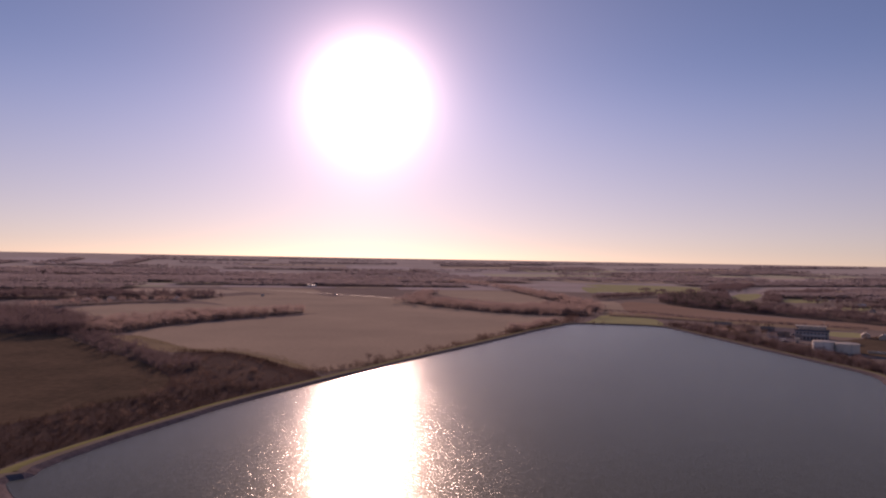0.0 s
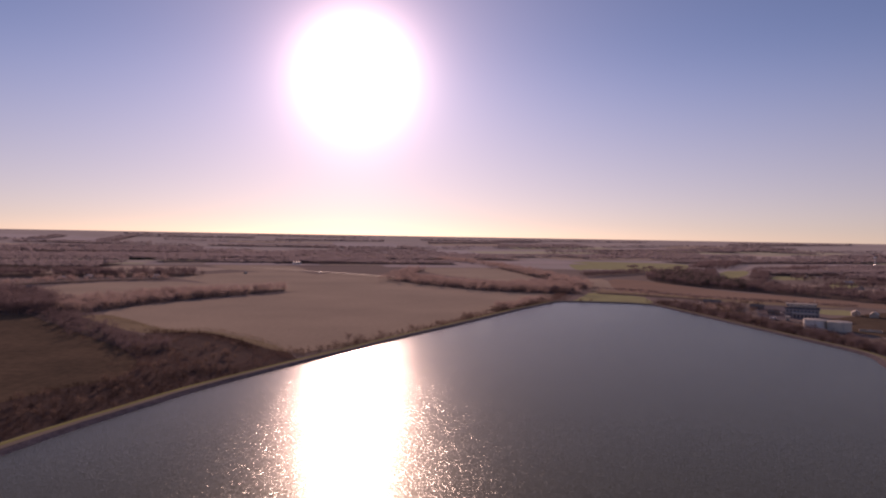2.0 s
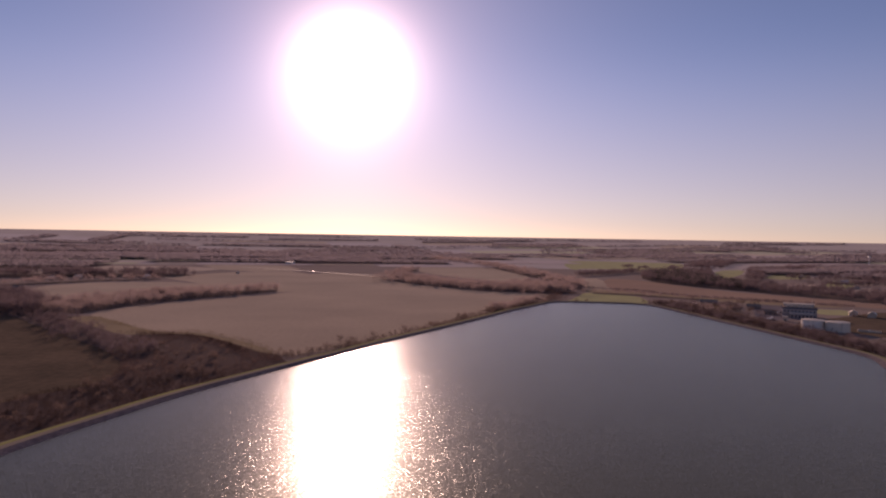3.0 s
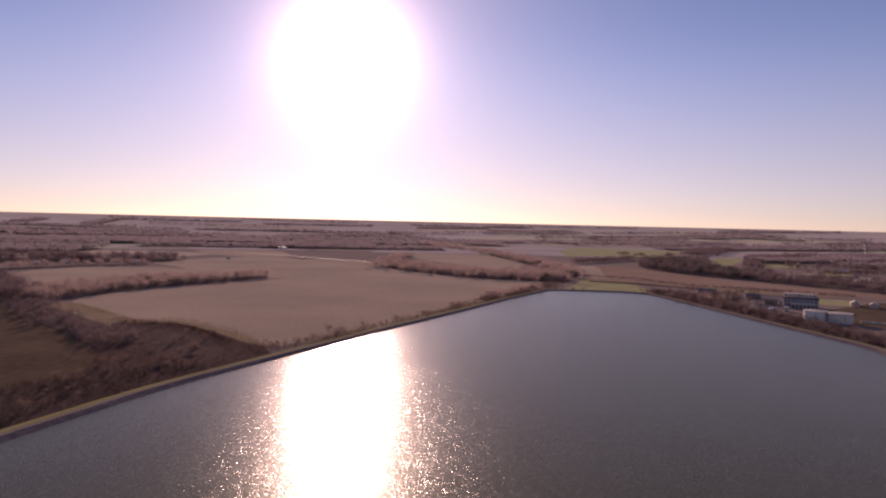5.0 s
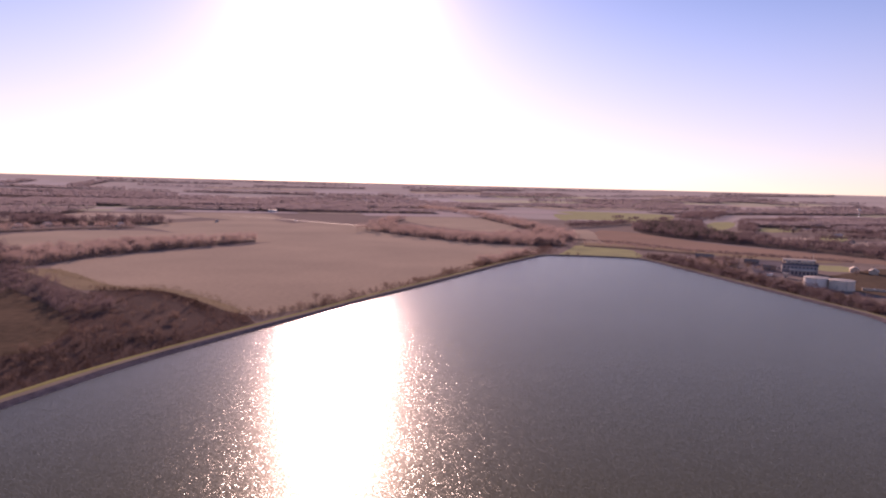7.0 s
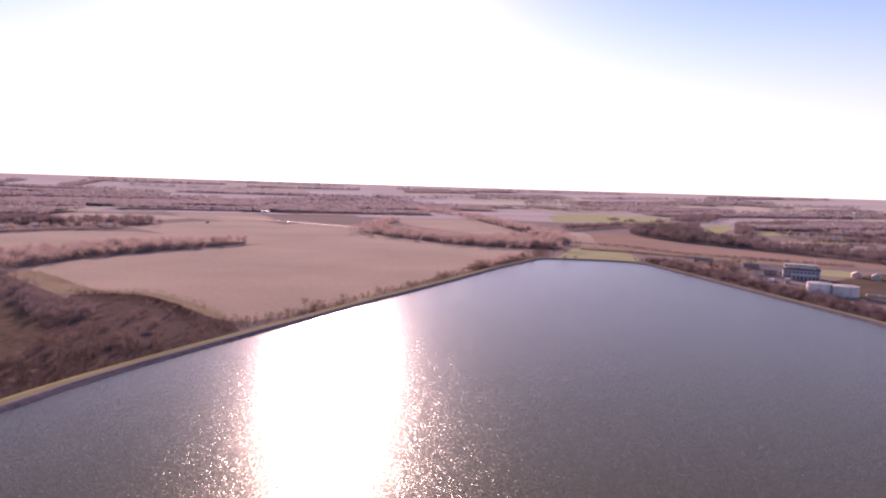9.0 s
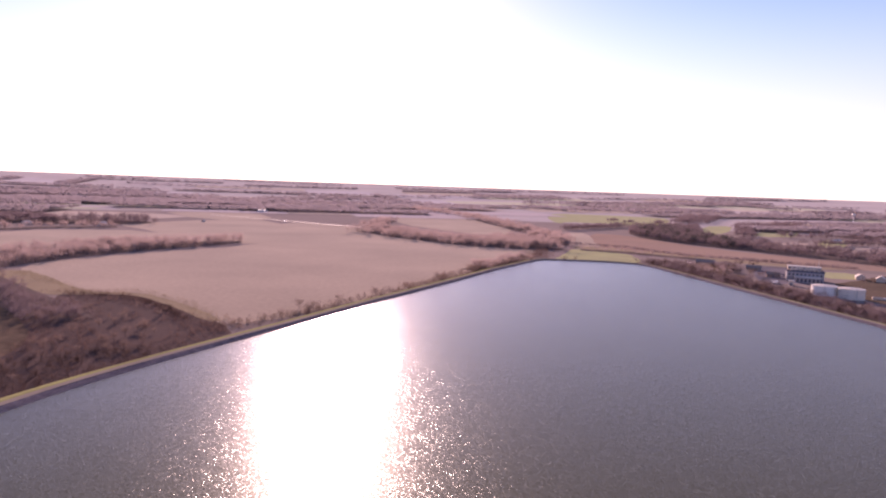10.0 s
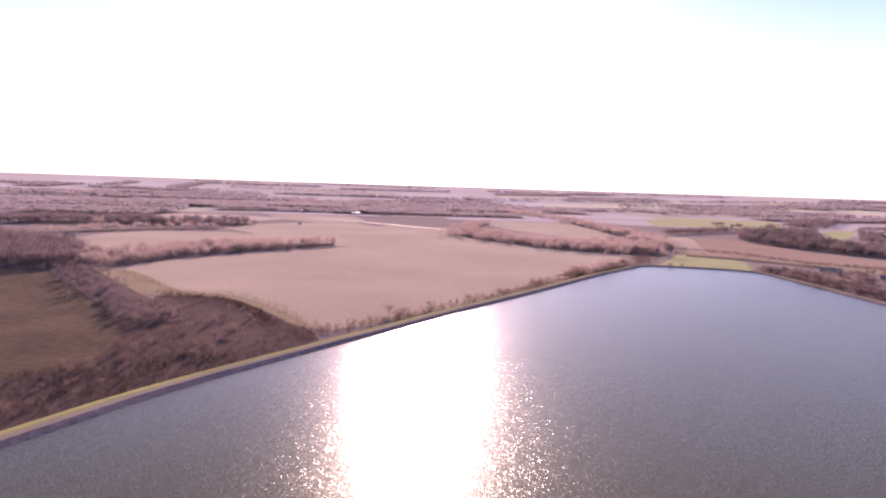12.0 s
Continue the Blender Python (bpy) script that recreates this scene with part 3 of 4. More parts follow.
# ---- trees ----
def tree_arrays(seed, height, twigs, twig_len, twig_w, limbs=7, sides=5, spread=0.34, low=0.22, loose=1.0):
    """A bare tree: tapered trunk and limbs, and a crown of many thin twigs in uneven clumps. Two pairs of arrays."""
    r = np.random.RandomState(seed)
    tv, tf = [], []

    def limb(a, b, ra, rb, n):
        d = (b - a) / np.linalg.norm(b - a)
        s = np.cross(d, (0.3, 0.9, 0.1))
        s /= np.linalg.norm(s)
        t = np.cross(d, s)
        k = len(tv)
        for c, rad in ((a, ra), (b, rb)):
            for i in range(n):
                an = 2 * math.pi * i / n
                tv.append(c + rad * (math.cos(an) * s + math.sin(an) * t))
        for i in range(n):
            j = (i + 1) % n
            tf.append((k + i, k + j, k + n + j))
            tf.append((k + i, k + n + j, k + n + i))

    h = height
    bend = r.uniform(-0.05, 0.05, 2) * h
    foot, fork, top = np.array((0, 0, -0.3)), np.array((bend[0] * 0.5, bend[1] * 0.5, h * 0.4)), np.array((bend[0], bend[1], h * 0.86))
    limb(foot, fork, h * 0.022, h * 0.015, sides)
    limb(fork, top, h * 0.015, h * 0.004, sides)
    tips = [top]
    for i in range(limbs):
        a = 2 * math.pi * (i + r.uniform(-0.3, 0.3)) / limbs
        z0 = h * r.uniform(low + 0.05, 0.6)
        base = foot + (top - foot) * (z0 / (h * 0.86))
        reach = h * spread * r.uniform(0.6, 1.05)
        tip = np.array((base[0] + reach * math.cos(a), base[1] + reach * math.sin(a), min(z0 + h * r.uniform(0.12, 0.36), h * 0.92)))
        limb(base, tip, h * 0.009, h * 0.003, 3)
        tips.append(tip)
        tips.append(0.5 * (base + tip))
    tips = np.array(tips)
    c = tips[r.randint(0, len(tips), twigs)] + r.normal(0, 1, (twigs, 3)) * np.array((0.085, 0.085, 0.075)) * h * loose
    c[:, 2] = np.clip(c[:, 2], h * low, h)
    mid = np.array((bend[0], bend[1], h * 0.3))
    d = c - mid
    d /= np.linalg.norm(d, axis=1)[:, None] + 1e-6
    d = d + r.normal(0, 0.55, (twigs, 3)) + np.array((0, 0, 0.3))
    d /= np.linalg.norm(d, axis=1)[:, None]
    s = np.cross(d, r.normal(0, 1, (twigs, 3)))
    s /= np.linalg.norm(s, axis=1)[:, None] + 1e-6
    ln, w = twig_len * r.uniform(0.6, 1.3, (twigs, 1)), twig_w * r.uniform(0.5, 1.4, (twigs, 1))
    cv = np.stack([c - s * w - d * ln * 0.4, c + s * w * r.uniform(0.2, 1, (twigs, 1)), c + d * ln * 0.6], 1).reshape(-1, 3)
    cf = np.arange(3 * twigs).reshape(-1, 3)
    return (np.array(tv), np.array(tf)), (cv, cf)


def joined(pair):
    (tv, tf), (cv, cf) = pair
    return np.concatenate([tv, cv]), np.concatenate([tf, cf + len(tv)])


MID = [joined(tree_arrays(s, 10, 250, 1.5, 0.13, 5, 3, loose=1.8)) for s in range(6)]
FAR = [joined(tree_arrays(40 + s, 10, 90, 2.0, 0.34, 3, 3, loose=1.9)) for s in range(5)]
VERY = [joined(tree_arrays(80 + s, 10, 16, 3.6, 1.7, 0, 3, loose=2.0)) for s in range(5)]
SOME = [joined(tree_arrays(120 + s, 10, 40, 2.6, 0.7, 0, 3, loose=2.0)) for s in range(5)]
BUSH = [joined(tree_arrays(60 + s, 3, 46, 0.75, 0.1, 2, 3, 0.5, 0.02, loose=2.2)) for s in range(5)]


def stand(name, places, kinds, mat, label, low=0.75, high=1.25, seed=1, category="woodland", broad=1.0):
    """Many trees that stand together, as one object."""
    r = np.random.RandomState(seed)
    vs, fs, k = [], [], 0
    for x, y in places:
        v, f = kinds[r.randint(len(kinds))]
        a, s = r.uniform(0, 6.283), r.uniform(low, high)
        wide_by = s * broad * r.uniform(0.85, 1.25)
        p = np.empty_like(v)
        p[:, 0] = (v[:, 0] * math.cos(a) - v[:, 1] * math.sin(a)) * wide_by + x
        p[:, 1] = (v[:, 0] * math.sin(a) + v[:, 1] * math.cos(a)) * wide_by + y
        p[:, 2] = v[:, 2] * s + float(land_z(x, y))
        vs.append(p)
        fs.append(f + k)
        k += len(v)
    ob = new(name, tri_mesh(name, np.concatenate(vs), np.concatenate(fs), mat))
    return tagged(ob, label, category, kind="stuff")


def inside(x, y, poly):
    hit = False
    for (ax, ay), (bx, by) in zip(poly, poly[1:] + poly[:1]):
        if (ay > y) != (by > y) and x < ax + (y - ay) / (by - ay) * (bx - ax):
            hit = not hit
    return hit


def fill(poly, spacing, seed, gaps=-0.32):
    """Uneven places inside an outline, thinner at its edge."""
    r = random.Random(seed)
    xs, ys = [p[0] for p in poly], [p[1] for p in poly]
    n = int((max(xs) - min(xs)) * (max(ys) - min(ys)) / spacing ** 2)
    pts = [(r.uniform(min(xs), max(xs)), r.uniform(min(ys), max(ys))) for _ in range(n)]
    return [p for p in pts if inside(p[0], p[1], poly) and noise.noise((p[0] / 45, p[1] / 45, seed)) > gaps]


def belt(line, width, spacing, seed):
    r = random.Random(seed)
    pts = []
    for a, b in zip(line, line[1:]):
        ln = math.dist(a, b)
        for _ in range(max(1, int(ln * width / spacing ** 2))):
            t, o = r.random(), r.gauss(0, 0.36) * width
            pts.append((a[0] + (b[0] - a[0]) * t - (b[1] - a[1]) / ln * o, a[1] + (b[1] - a[1]) * t + (b[0] - a[0]) / ln * o))
    return pts


patch("wood_floor", [(-350, 580), (-347, 630), (-313, 732), (-234, 862), (-248, 905), (-330, 835), (-385, 770), (-415, 690), (-410, 600)], "litter", "dark leaf litter under a strip of bare trees", 1, 0.06)
stand("tree_belt", fill([(-350, 580), (-347, 630), (-313, 732), (-232, 866), (-247, 908), (-330, 835), (-385, 770), (-415, 690), (-410, 600)], 7, 1, -0.6), MID, "wood", "strip of bare trees along a field edge", 0.65, 1.2, 1)
patch("wood_floor", [(-420, 553), (-383, 575), (-400, 641), (-480, 720), (-640, 820), (-640, 700), (-520, 600)], "litter", "dark leaf litter under bare woodland", 1, 0.06)
stand("woodland", fill([(-420, 553), (-383, 575), (-400, 641), (-480, 720), (-640, 820), (-640, 700), (-520, 600)], 8.5, 2), MID, "dark_wood", "grey bare woodland beyond the meadow", 0.9, 1.6, 2)
wood_floor([(-400, 592), (-330, 524), (-270, 466), (-225, 424), (-196, 392)], 32)
stand("tree_belt", belt([(-400, 590), (-330, 520), (-270, 462), (-225, 420), (-196, 388)], 27, 5.4, 3), MID, "dark_wood", "dark bare trees along a ditch", 0.35, 0.72, 3)
wood_floor([(-640, 870), (-600, 930), (-555, 1010), (-480, 1060)], 29)
stand("tree_belt", belt([(-640, 870), (-600, 930), (-555, 1010), (-480, 1060)], 26, 9, 4), FAR, "wood", "hedgerow of bare trees by farmhouses", 0.7, 1.2, 4)
patch("wood_floor", [(-1000, 900), (-803, 980), (-711, 1040), (-572, 1080), (-455, 1145), (-510, 1230), (-700, 1150), (-880, 1070), (-1080, 1000)], "litter", "dark leaf litter under bare woodland", 1, 0.06)
stand("woodland", fill([(-1000, 900), (-803, 980), (-711, 1040), (-572, 1080), (-455, 1145), (-510, 1230), (-700, 1150), (-880, 1070), (-1080, 1000)], 9.5, 5), FAR, "dark_wood", "long dark strip of bare woodland", 1.0, 1.5, 5)
wood_floor([(-95, 1170), (-22, 1060), (70, 965), (140, 945), (165, 960)], 78)
stand("tree_belt", belt([(-95, 1170), (-22, 1060), (70, 965), (140, 945), (165, 960)], 74, 7.4, 6), MID, "wood", "belt of bare trees at a field edge", 0.7, 1.3, 6)
wood_floor([(-95, 1215), (-110, 1320), (-90, 1500)], 33)
stand("tree_belt", belt([(-95, 1215), (-110, 1320), (-90, 1500)], 30, 9, 16), FAR, "wood", "row of bare trees behind a field", 0.7, 1.2, 16)
wood_floor([(-64, 2250), (104, 1800), (168, 1390), (206, 1138), (180, 1000)], 44)
stand("tree_belt", belt([(-64, 2250), (104, 1800), (168, 1390), (206, 1138), (180, 1000)], 40, 10, 7), FAR, "wood", "long line of bare trees between fields", 0.8, 1.3, 7)
patch("wood_floor", [(365, 1256), (405, 1115), (453, 1017), (504, 952), (534, 898), (560, 840), (650, 923), (600, 1049), (548, 1159), (529, 1302), (647, 1640), (589, 1640), (450, 1533)], "litter", "dark leaf litter under bare woodland", 1, 0.06)
stand("woodland", fill([(365, 1256), (405, 1115), (453, 1017), (504, 952), (534, 898), (560, 840), (650, 923), (600, 1049), (548, 1159), (529, 1302), (647, 1640), (589, 1640), (450, 1533)], 11, 8), FAR, "dark_wood", "dark mixed woodland beyond the works", 0.9, 1.4, 8)
stand("woodland", fill([(624, 1767), (737, 1806), (1000, 2290), (866, 2310)], 15, 81), FAR, "dark_wood", "tall grey wood behind a green field", 1.2, 1.8, 81)
stand("woodland", fill([(825, 1831), (597, 1331), (619, 1286), (769, 1619), (1014, 1836), (1145, 2071)], 12, 82), FAR, "dark_wood", "bare woodland between small fields", 0.8, 1.3, 82)
stand("tree_belt", belt([(265, 1362), (344, 1450), (446, 1565)], 34, 8, 83), FAR, "dark_wood", "row of bare trees below a green field", 0.7, 1.3, 83)
BROAD = [(545, 850), (600, 775), (760, 790), (920, 900), (1050, 1100), (860, 1075), (800, 1010), (700, 1010), (640, 955)]
patch("wood_floor", BROAD, "litter", "dark leaf litter under broad bare woodland", 1, 0.06)
stand("woodland", fill(BROAD, 11, 88), FAR, "dark_wood", "broad dark woodland past the works", 0.8, 1.3, 88)
BEYOND = [(860, 1085), (1060, 1115), (1260, 1480), (1110, 1720), (900, 1450), (800, 1260)]
stand("woodland", fill(BEYOND, 12.5, 90, -0.08), FAR, "dark_wood", "patchy dark woodland with clearings past a farmstead", 0.8, 1.2, 90)
for k, (x, y) in enumerate(((498, 1745), (470, 1800), (565, 1720), (600, 1790))):
    stand("hedge_trees", belt([(x, y), (x + 35, y + 45)], 16, 7, 84 + k), FAR, "dark_wood", "small dark clump of trees in a green field", 0.7, 1.1, 84 + k)
stand("tree_belt", belt([(205, 1035), (278, 998), (333, 905), (401, 862), (500, 800)], 6, 1.7, 11), BUSH, "dark_wood", "thin dark hedge along a reddish field", 0.6, 1.3, 11)
stand("evergreen_grove", fill([(372, 1262), (410, 1125), (465, 1035), (520, 1140), (500, 1300), (580, 1560), (470, 1510), (420, 1400)], 14, 9), FAR, "ever", "dark evergreen trees among bare woods", 0.9, 1.5, 9)
wood_floor([(205, 935), (262, 915), (300, 880), (345, 850)], 24)
stand("tree_belt", belt([(205, 935), (262, 915), (300, 880), (345, 850)], 22, 8, 10), MID, "wood", "row of low bare trees by the green bank", 0.4, 0.8, 10)
CORNER = [(30, 1010), (95, 955), (160, 945), (192, 985), (215, 1120), (205, 1230), (150, 1140), (90, 1060)]
patch("wood_floor", CORNER, "litter", "dark leaf litter where two tree belts meet", 1, 0.06)
stand("woodland", fill(CORNER, 8.5, 89), FAR, "wood", "bare woodland where two tree belts meet", 0.7, 1.2, 89)
for k, line in enumerate(([(640, 1150), (760, 1200), (900, 1180)], [(560, 960), (700, 900), (860, 860)], [(700, 1350), (840, 1400), (1000, 1380)], [(520, 780), (620, 760), (760, 700)], [(800, 1000), (920, 960), (1050, 900)])):
    stand("tree_belt", belt(line, 26, 8.5, 50 + k), FAR, "dark_wood", "bare hedgerow trees between small fields", 0.7, 1.3, 50 + k)
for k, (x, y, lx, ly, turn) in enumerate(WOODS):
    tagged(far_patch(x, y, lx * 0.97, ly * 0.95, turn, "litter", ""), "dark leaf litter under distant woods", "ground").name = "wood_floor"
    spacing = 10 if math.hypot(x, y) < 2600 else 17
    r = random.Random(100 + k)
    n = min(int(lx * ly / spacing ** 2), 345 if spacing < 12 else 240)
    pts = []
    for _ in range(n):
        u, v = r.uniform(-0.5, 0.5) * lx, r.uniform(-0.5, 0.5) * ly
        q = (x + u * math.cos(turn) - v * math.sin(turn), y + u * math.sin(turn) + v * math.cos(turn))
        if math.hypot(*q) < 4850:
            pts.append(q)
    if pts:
        # these far trees carry painted haze in their colour
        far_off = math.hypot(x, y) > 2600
        stand("woodland", pts, VERY if far_off else SOME, "haze_wood", "distant bare winter woodland in haze-tinted colours", 0.75, 1.15, 100 + k, broad=1.7)

# brush under the embankment and along the works
BARE = [(-208, 456), (-168, 434), (-140, 400), (-124, 376), (-140, 346), (-164, 366), (-192, 404), (-214, 440)]
patch("scrub_land", BARE, "scrub", "bare reddish soil inside the scrub", 1, 0.08)
scrub = fill([(-236, 470), (-262, 484), (-236, 488), (-201, 482), (-154, 437), (-112, 398), (-104, 380), (-126, 310), (-148, 262), (-168, 210), (-184, 120), (-240, 120), (-228, 200), (-200, 285), (-182, 312), (-190, 352), (-226, 402)], 2.3, 20, -0.75)
near_bank = [p for p in scrub if p[1] < 330 + 0.55 * (p[0] + 150)]
rest = [p for p in scrub if p[1] >= 330 + 0.55 * (p[0] + 150) and (not inside(p[0], p[1], BARE) or noise.noise((p[0] / 9, p[1] / 9, 4)) > 0.25)]
stand("brush", near_bank, BUSH, "dark_brush", "dense dark brown brush at the foot of the bank", 0.3, 0.85, 20, "brush")
stand("brush", rest, BUSH, "brush", "dry reddish brown brush below the bank", 0.25, 0.75, 25, "brush")
stand("brush", fill([(-500, 150), (-590, 420), (-520, 570), (-420, 545), (-345, 505), (-300, 475), (-215, 400), (-180, 350), (-176, 312), (-195, 285), (-225, 200), (-235, 140)], 6.5, 27, 0.02), BUSH, "olive_brush", "low rough tufts and briars scattered over the meadow", 0.12, 0.35, 27, "brush")
stand("brush", belt([(-330, 500), (-262, 440), (-215, 395), (-190, 350), (-180, 312)], 26, 3.2, 28), BUSH, "brush", "dry brush at the meadow's edge below the ditch trees", 0.2, 0.6, 28, "brush")
stand("brush", belt([(-236, 476), (-214, 473), (-191, 467), (-160, 439), (-137, 406)], 5, 1.6, 26), BUSH, "dark_brush", "thin dark hedge along the edge of the scrub", 0.4, 0.9, 26, "brush")
right = [(266, 800), (268, 705), (277, 655), (288, 600), (298, 540), (307, 480), (318, 425)]
stand("brush", belt(right, 40, 3.5, 21), BUSH, "dark_brush", "dry reddish brush along the outer bank", 0.8, 1.9, 21, "brush")
stand("brush", belt([(-115, 385), (-72, 440), (-45, 492), (0, 578), (50, 680), (100, 770)], 18, 3.0, 22), BUSH, "brush", "dry brush at the field's edge below the bank", 0.45, 1.0, 22, "brush")

stand("tree_belt", belt(right, 38, 5.0, 23), MID, "dark_wood", "dense belt of dark bare trees along the outer bank", 0.3, 0.68, 23)
stand("brush", fill([(272, 800), (322, 812), (345, 770), (330, 730), (312, 690), (300, 640), (282, 690)], 4.6, 41), BUSH, "olive_brush", "olive brown shrubs between the bank and the yard", 0.7, 1.7, 41, "brush")
stand("tree_belt", fill([(276, 770), (318, 780), (326, 740), (306, 690), (288, 700)], 7, 42), MID, "wood", "bare young trees between the bank and the yard", 0.35, 0.7, 42)
stand("brush", belt([(-108, 386), (-60, 456), (0, 572), (60, 692), (112, 782), (126, 850)], 15, 2.7, 43), BUSH, "olive_brush", "low dry brush on the outer slope of the bank", 0.25, 0.6, 43, "brush")
stand("tree_belt", fill([(316, 778), (346, 786), (339, 744), (322, 714), (307, 738)], 5.2, 46), MID, "dark_wood", "dense dark grove beside the works yard", 0.45, 0.8, 46)
stand("grass_tufts", belt([(-330, 570), (-272, 520), (-236, 488), (-200, 496), (-152, 455), (-112, 405)], 11, 1.9, 44), BUSH, "tuft", "dry grass tufts between the scrub and the field", 0.15, 0.42, 44, "grass")
stand("brush", belt([(122, 800), (140, 880), (165, 935)], 22, 3.0, 45), BUSH, "brush", "dry brush between field corner and green meadow", 0.5, 1.2, 45, "brush")
wood_floor([(40, 672), (75, 735), (108, 790)], 22)
stand("tree_belt", belt([(40, 672), (75, 735), (108, 790)], 20, 5.5, 24), MID, "wood", "thick row of bare trees below the bank", 0.5, 1.0, 24)


def make_tree(seed, height):
    pair = tree_arrays(seed, height, 620, height * 0.14, height * 0.007, 10, 6)
    root = thing("tree", 0, 0, -500, 0, "bare brown winter tree beside the embankment", "tree", "bare trees along the bank")
    t = new("trunk", tri_mesh("trunk", *pair[0], "bark"))
    c = new("crown", tri_mesh("crown", *pair[1], "twig"))
    t.parent = c.parent = root
    return root


TREES = [make_tree(200 + s, 9.0) for s in range(6)]
used = set()


def plant(x, y, s, r, z=0.0):
    k = r.randrange(len(TREES))
    m = pose(x, y, z, 0, 0, r.uniform(0, 360))
    if k in used:
        ob = copy_thing(TREES[k], m)
    else:
        ob = TREES[k]
        ob.matrix_basis = m
        used.add(k)
    ob.scale = (s * r.uniform(0.9, 1.2), s * r.uniform(0.9, 1.2), s)
    return ob


r = random.Random(5)
for x, y in belt(right, 26, 14.5, 31):
    plant(x, y, r.uniform(0.4, 0.75), r)
for x, y in belt([(10, 588), (45, 660), (80, 725), (110, 778)], 18, 8.5, 32) + belt([(-100, 398), (-60, 470), (10, 588)], 12, 14, 33):
    plant(x, y, r.uniform(0.45, 0.95), r)
for x, y in fill([(-215, 400), (-190, 440), (-154, 432), (-124, 385), (-138, 320), (-162, 260), (-185, 180), (-225, 190), (-196, 290), (-185, 350)], 13, 34):
    plant(x, y, r.uniform(0.3, 0.7), r)

for x, y in fill([(340, 812), (384, 806), (376, 780), (344, 786)], 9, 35) + fill([(320, 706), (350, 712), (352, 690), (322, 684)], 9, 36) + [(150, 770), (163, 775), (430, 668), (415, 660), (470, 690), (480, 700)]:
    plant(x, y, r.uniform(0.5, 0.9), r)
for x, y in ((-171, 150), (-167, 143), (-174, 157)):
    plant(x, y, 0.4, r, 3.7)


# ---- the water works ----
def windows(parent, xs, y, z0, z1, width, frame_mat="wall_pale"):
    for x in xs:
        w = part("window", boxed(x - width / 2, y - 0.12, z0, x + width / 2, y + 0.1, z1), frame_mat, parent)
        part("pane", boxed(x - width / 2 + 0.15, y - 0.16, z0 + 0.15, x + width / 2 - 0.15, y - 0.1, z1 - 0.15), "glass", w)


def tank(x, y, turn, shell, label):
    t = thing("storage_tank", x, y, 0, turn, label, "tank", "tanks at the works")
    part("shell", tube(bmesh.new(), [(10.1, 0), (10.1, 0.4), (9.8, 0.45), (9.8, 8.0)], 56), shell, t)
    part("roof", tube(bmesh.new(), [(10.0, 8.0), (10.0, 8.2), (7, 8.5), (4, 8.9), (0.6, 9.0), (0.6, 9.3)], 56), "roof_white", t)
    for z in (2.2, 4.2, 6.2, 7.7):
        part("band", tube(bmesh.new(), [(9.83, z), (9.88, z + 0.03), (9.88, z + 0.2), (9.83, z + 0.23)], 56, False), "roof_white", t)
    lad = bmesh.new()
    for s in (-0.3, 0.3):
        box(lad, 9.9, s - 0.04, 0.3, 10.0, s + 0.04, 8.9)
    for k in range(25):
        box(lad, 9.92, -0.3, 0.6 + k * 0.33, 9.98, 0.3, 0.66 + k * 0.33)
    part("ladder", lad, "steel", t)
    return t


tank(331, 582, -120, "white", "large white cylindrical steel water tank")
tank(345, 568, -100, "roof_white", "large off-white water tank standing close beside another")


def works_building():
    b = thing("works_building", 367, 676, 0, -26, "blue-grey flat-roofed water treatment building with pale rooftop plant", "building")
    part("wall", boxed(-16, -10, 0, 16, 12, 9.0), "wall_blue", b)
    part("parapet", boxed(-16.5, -10.5, 9.0, 16.5, 12.5, 10.2), "dark", b)
    part("roof", boxed(-15.9, -9.9, 10.2, 15.9, 11.9, 10.3), "roof_grey", b)
    up = part("upper_storey", boxed(-15, 1.5, 10.3, 14, 10.8, 13.2), "wall_pale", b)
    part("roof", boxed(-15.4, 1.1, 13.2, 14.4, 11.2, 13.6), "roof_white", up)
    windows(b, [-13.6 + 3.4 * k for k in range(9)], -10, 5.6, 7.8, 1.7, "wall_blue")
    windows(up, [-13 + 4.2 * k for k in range(7)], 1.5, 11.0, 12.6, 2.4, "wall_blue")
    part("string_course", boxed(-16.1, -10.25, 4.5, 16.1, -10.0, 5.0), "wall_pale", b)
    wing = part("front_wing", boxed(-9, -21, 0, 12, -10, 5.0), "wall_blue", b)
    part("wing_roof", boxed(-9.5, -21.6, 5.0, 12.5, -10, 5.5), "roof_white", wing)
    for k in range(7):
        part("column", boxed(-8.9 + 3.4 * k, -21.5, 0, -8.2 + 3.4 * k, -20.9, 5.0), "wall_blue", wing)
    for k in range(6):
        part("pane", boxed(-7.8 + 3.4 * k, -21.1, 0.8, -5.9 + 3.4 * k, -20.98, 3.9), "glass", wing)
    part("door", boxed(13.0, -10.15, 0, 14.6, -9.9, 2.6), "dark", b)
    for k, x in enumerate((-13, -9.4, -5.8, -1.5, 2.2, 6.4, 10.2)):
        unit_box = part("roof_unit", boxed(x, -6.5, 10.3, x + 2.5, -3.6, 12.0 + 0.3 * (k % 3)), "wall_pale", b)
        part("fan_cowl", tube(bmesh.new(), [(0.8, 12.0 + 0.3 * (k % 3)), (0.7, 12.5 + 0.3 * (k % 3))], 12), "steel", unit_box).location = (x + 1.25, -5.0, 0)
    part("mast", tube(bmesh.new(), [(0.25, 13.4), (0.12, 20)], 8), "steel", b).location = (12, 8, 0)
    return b


works_building()


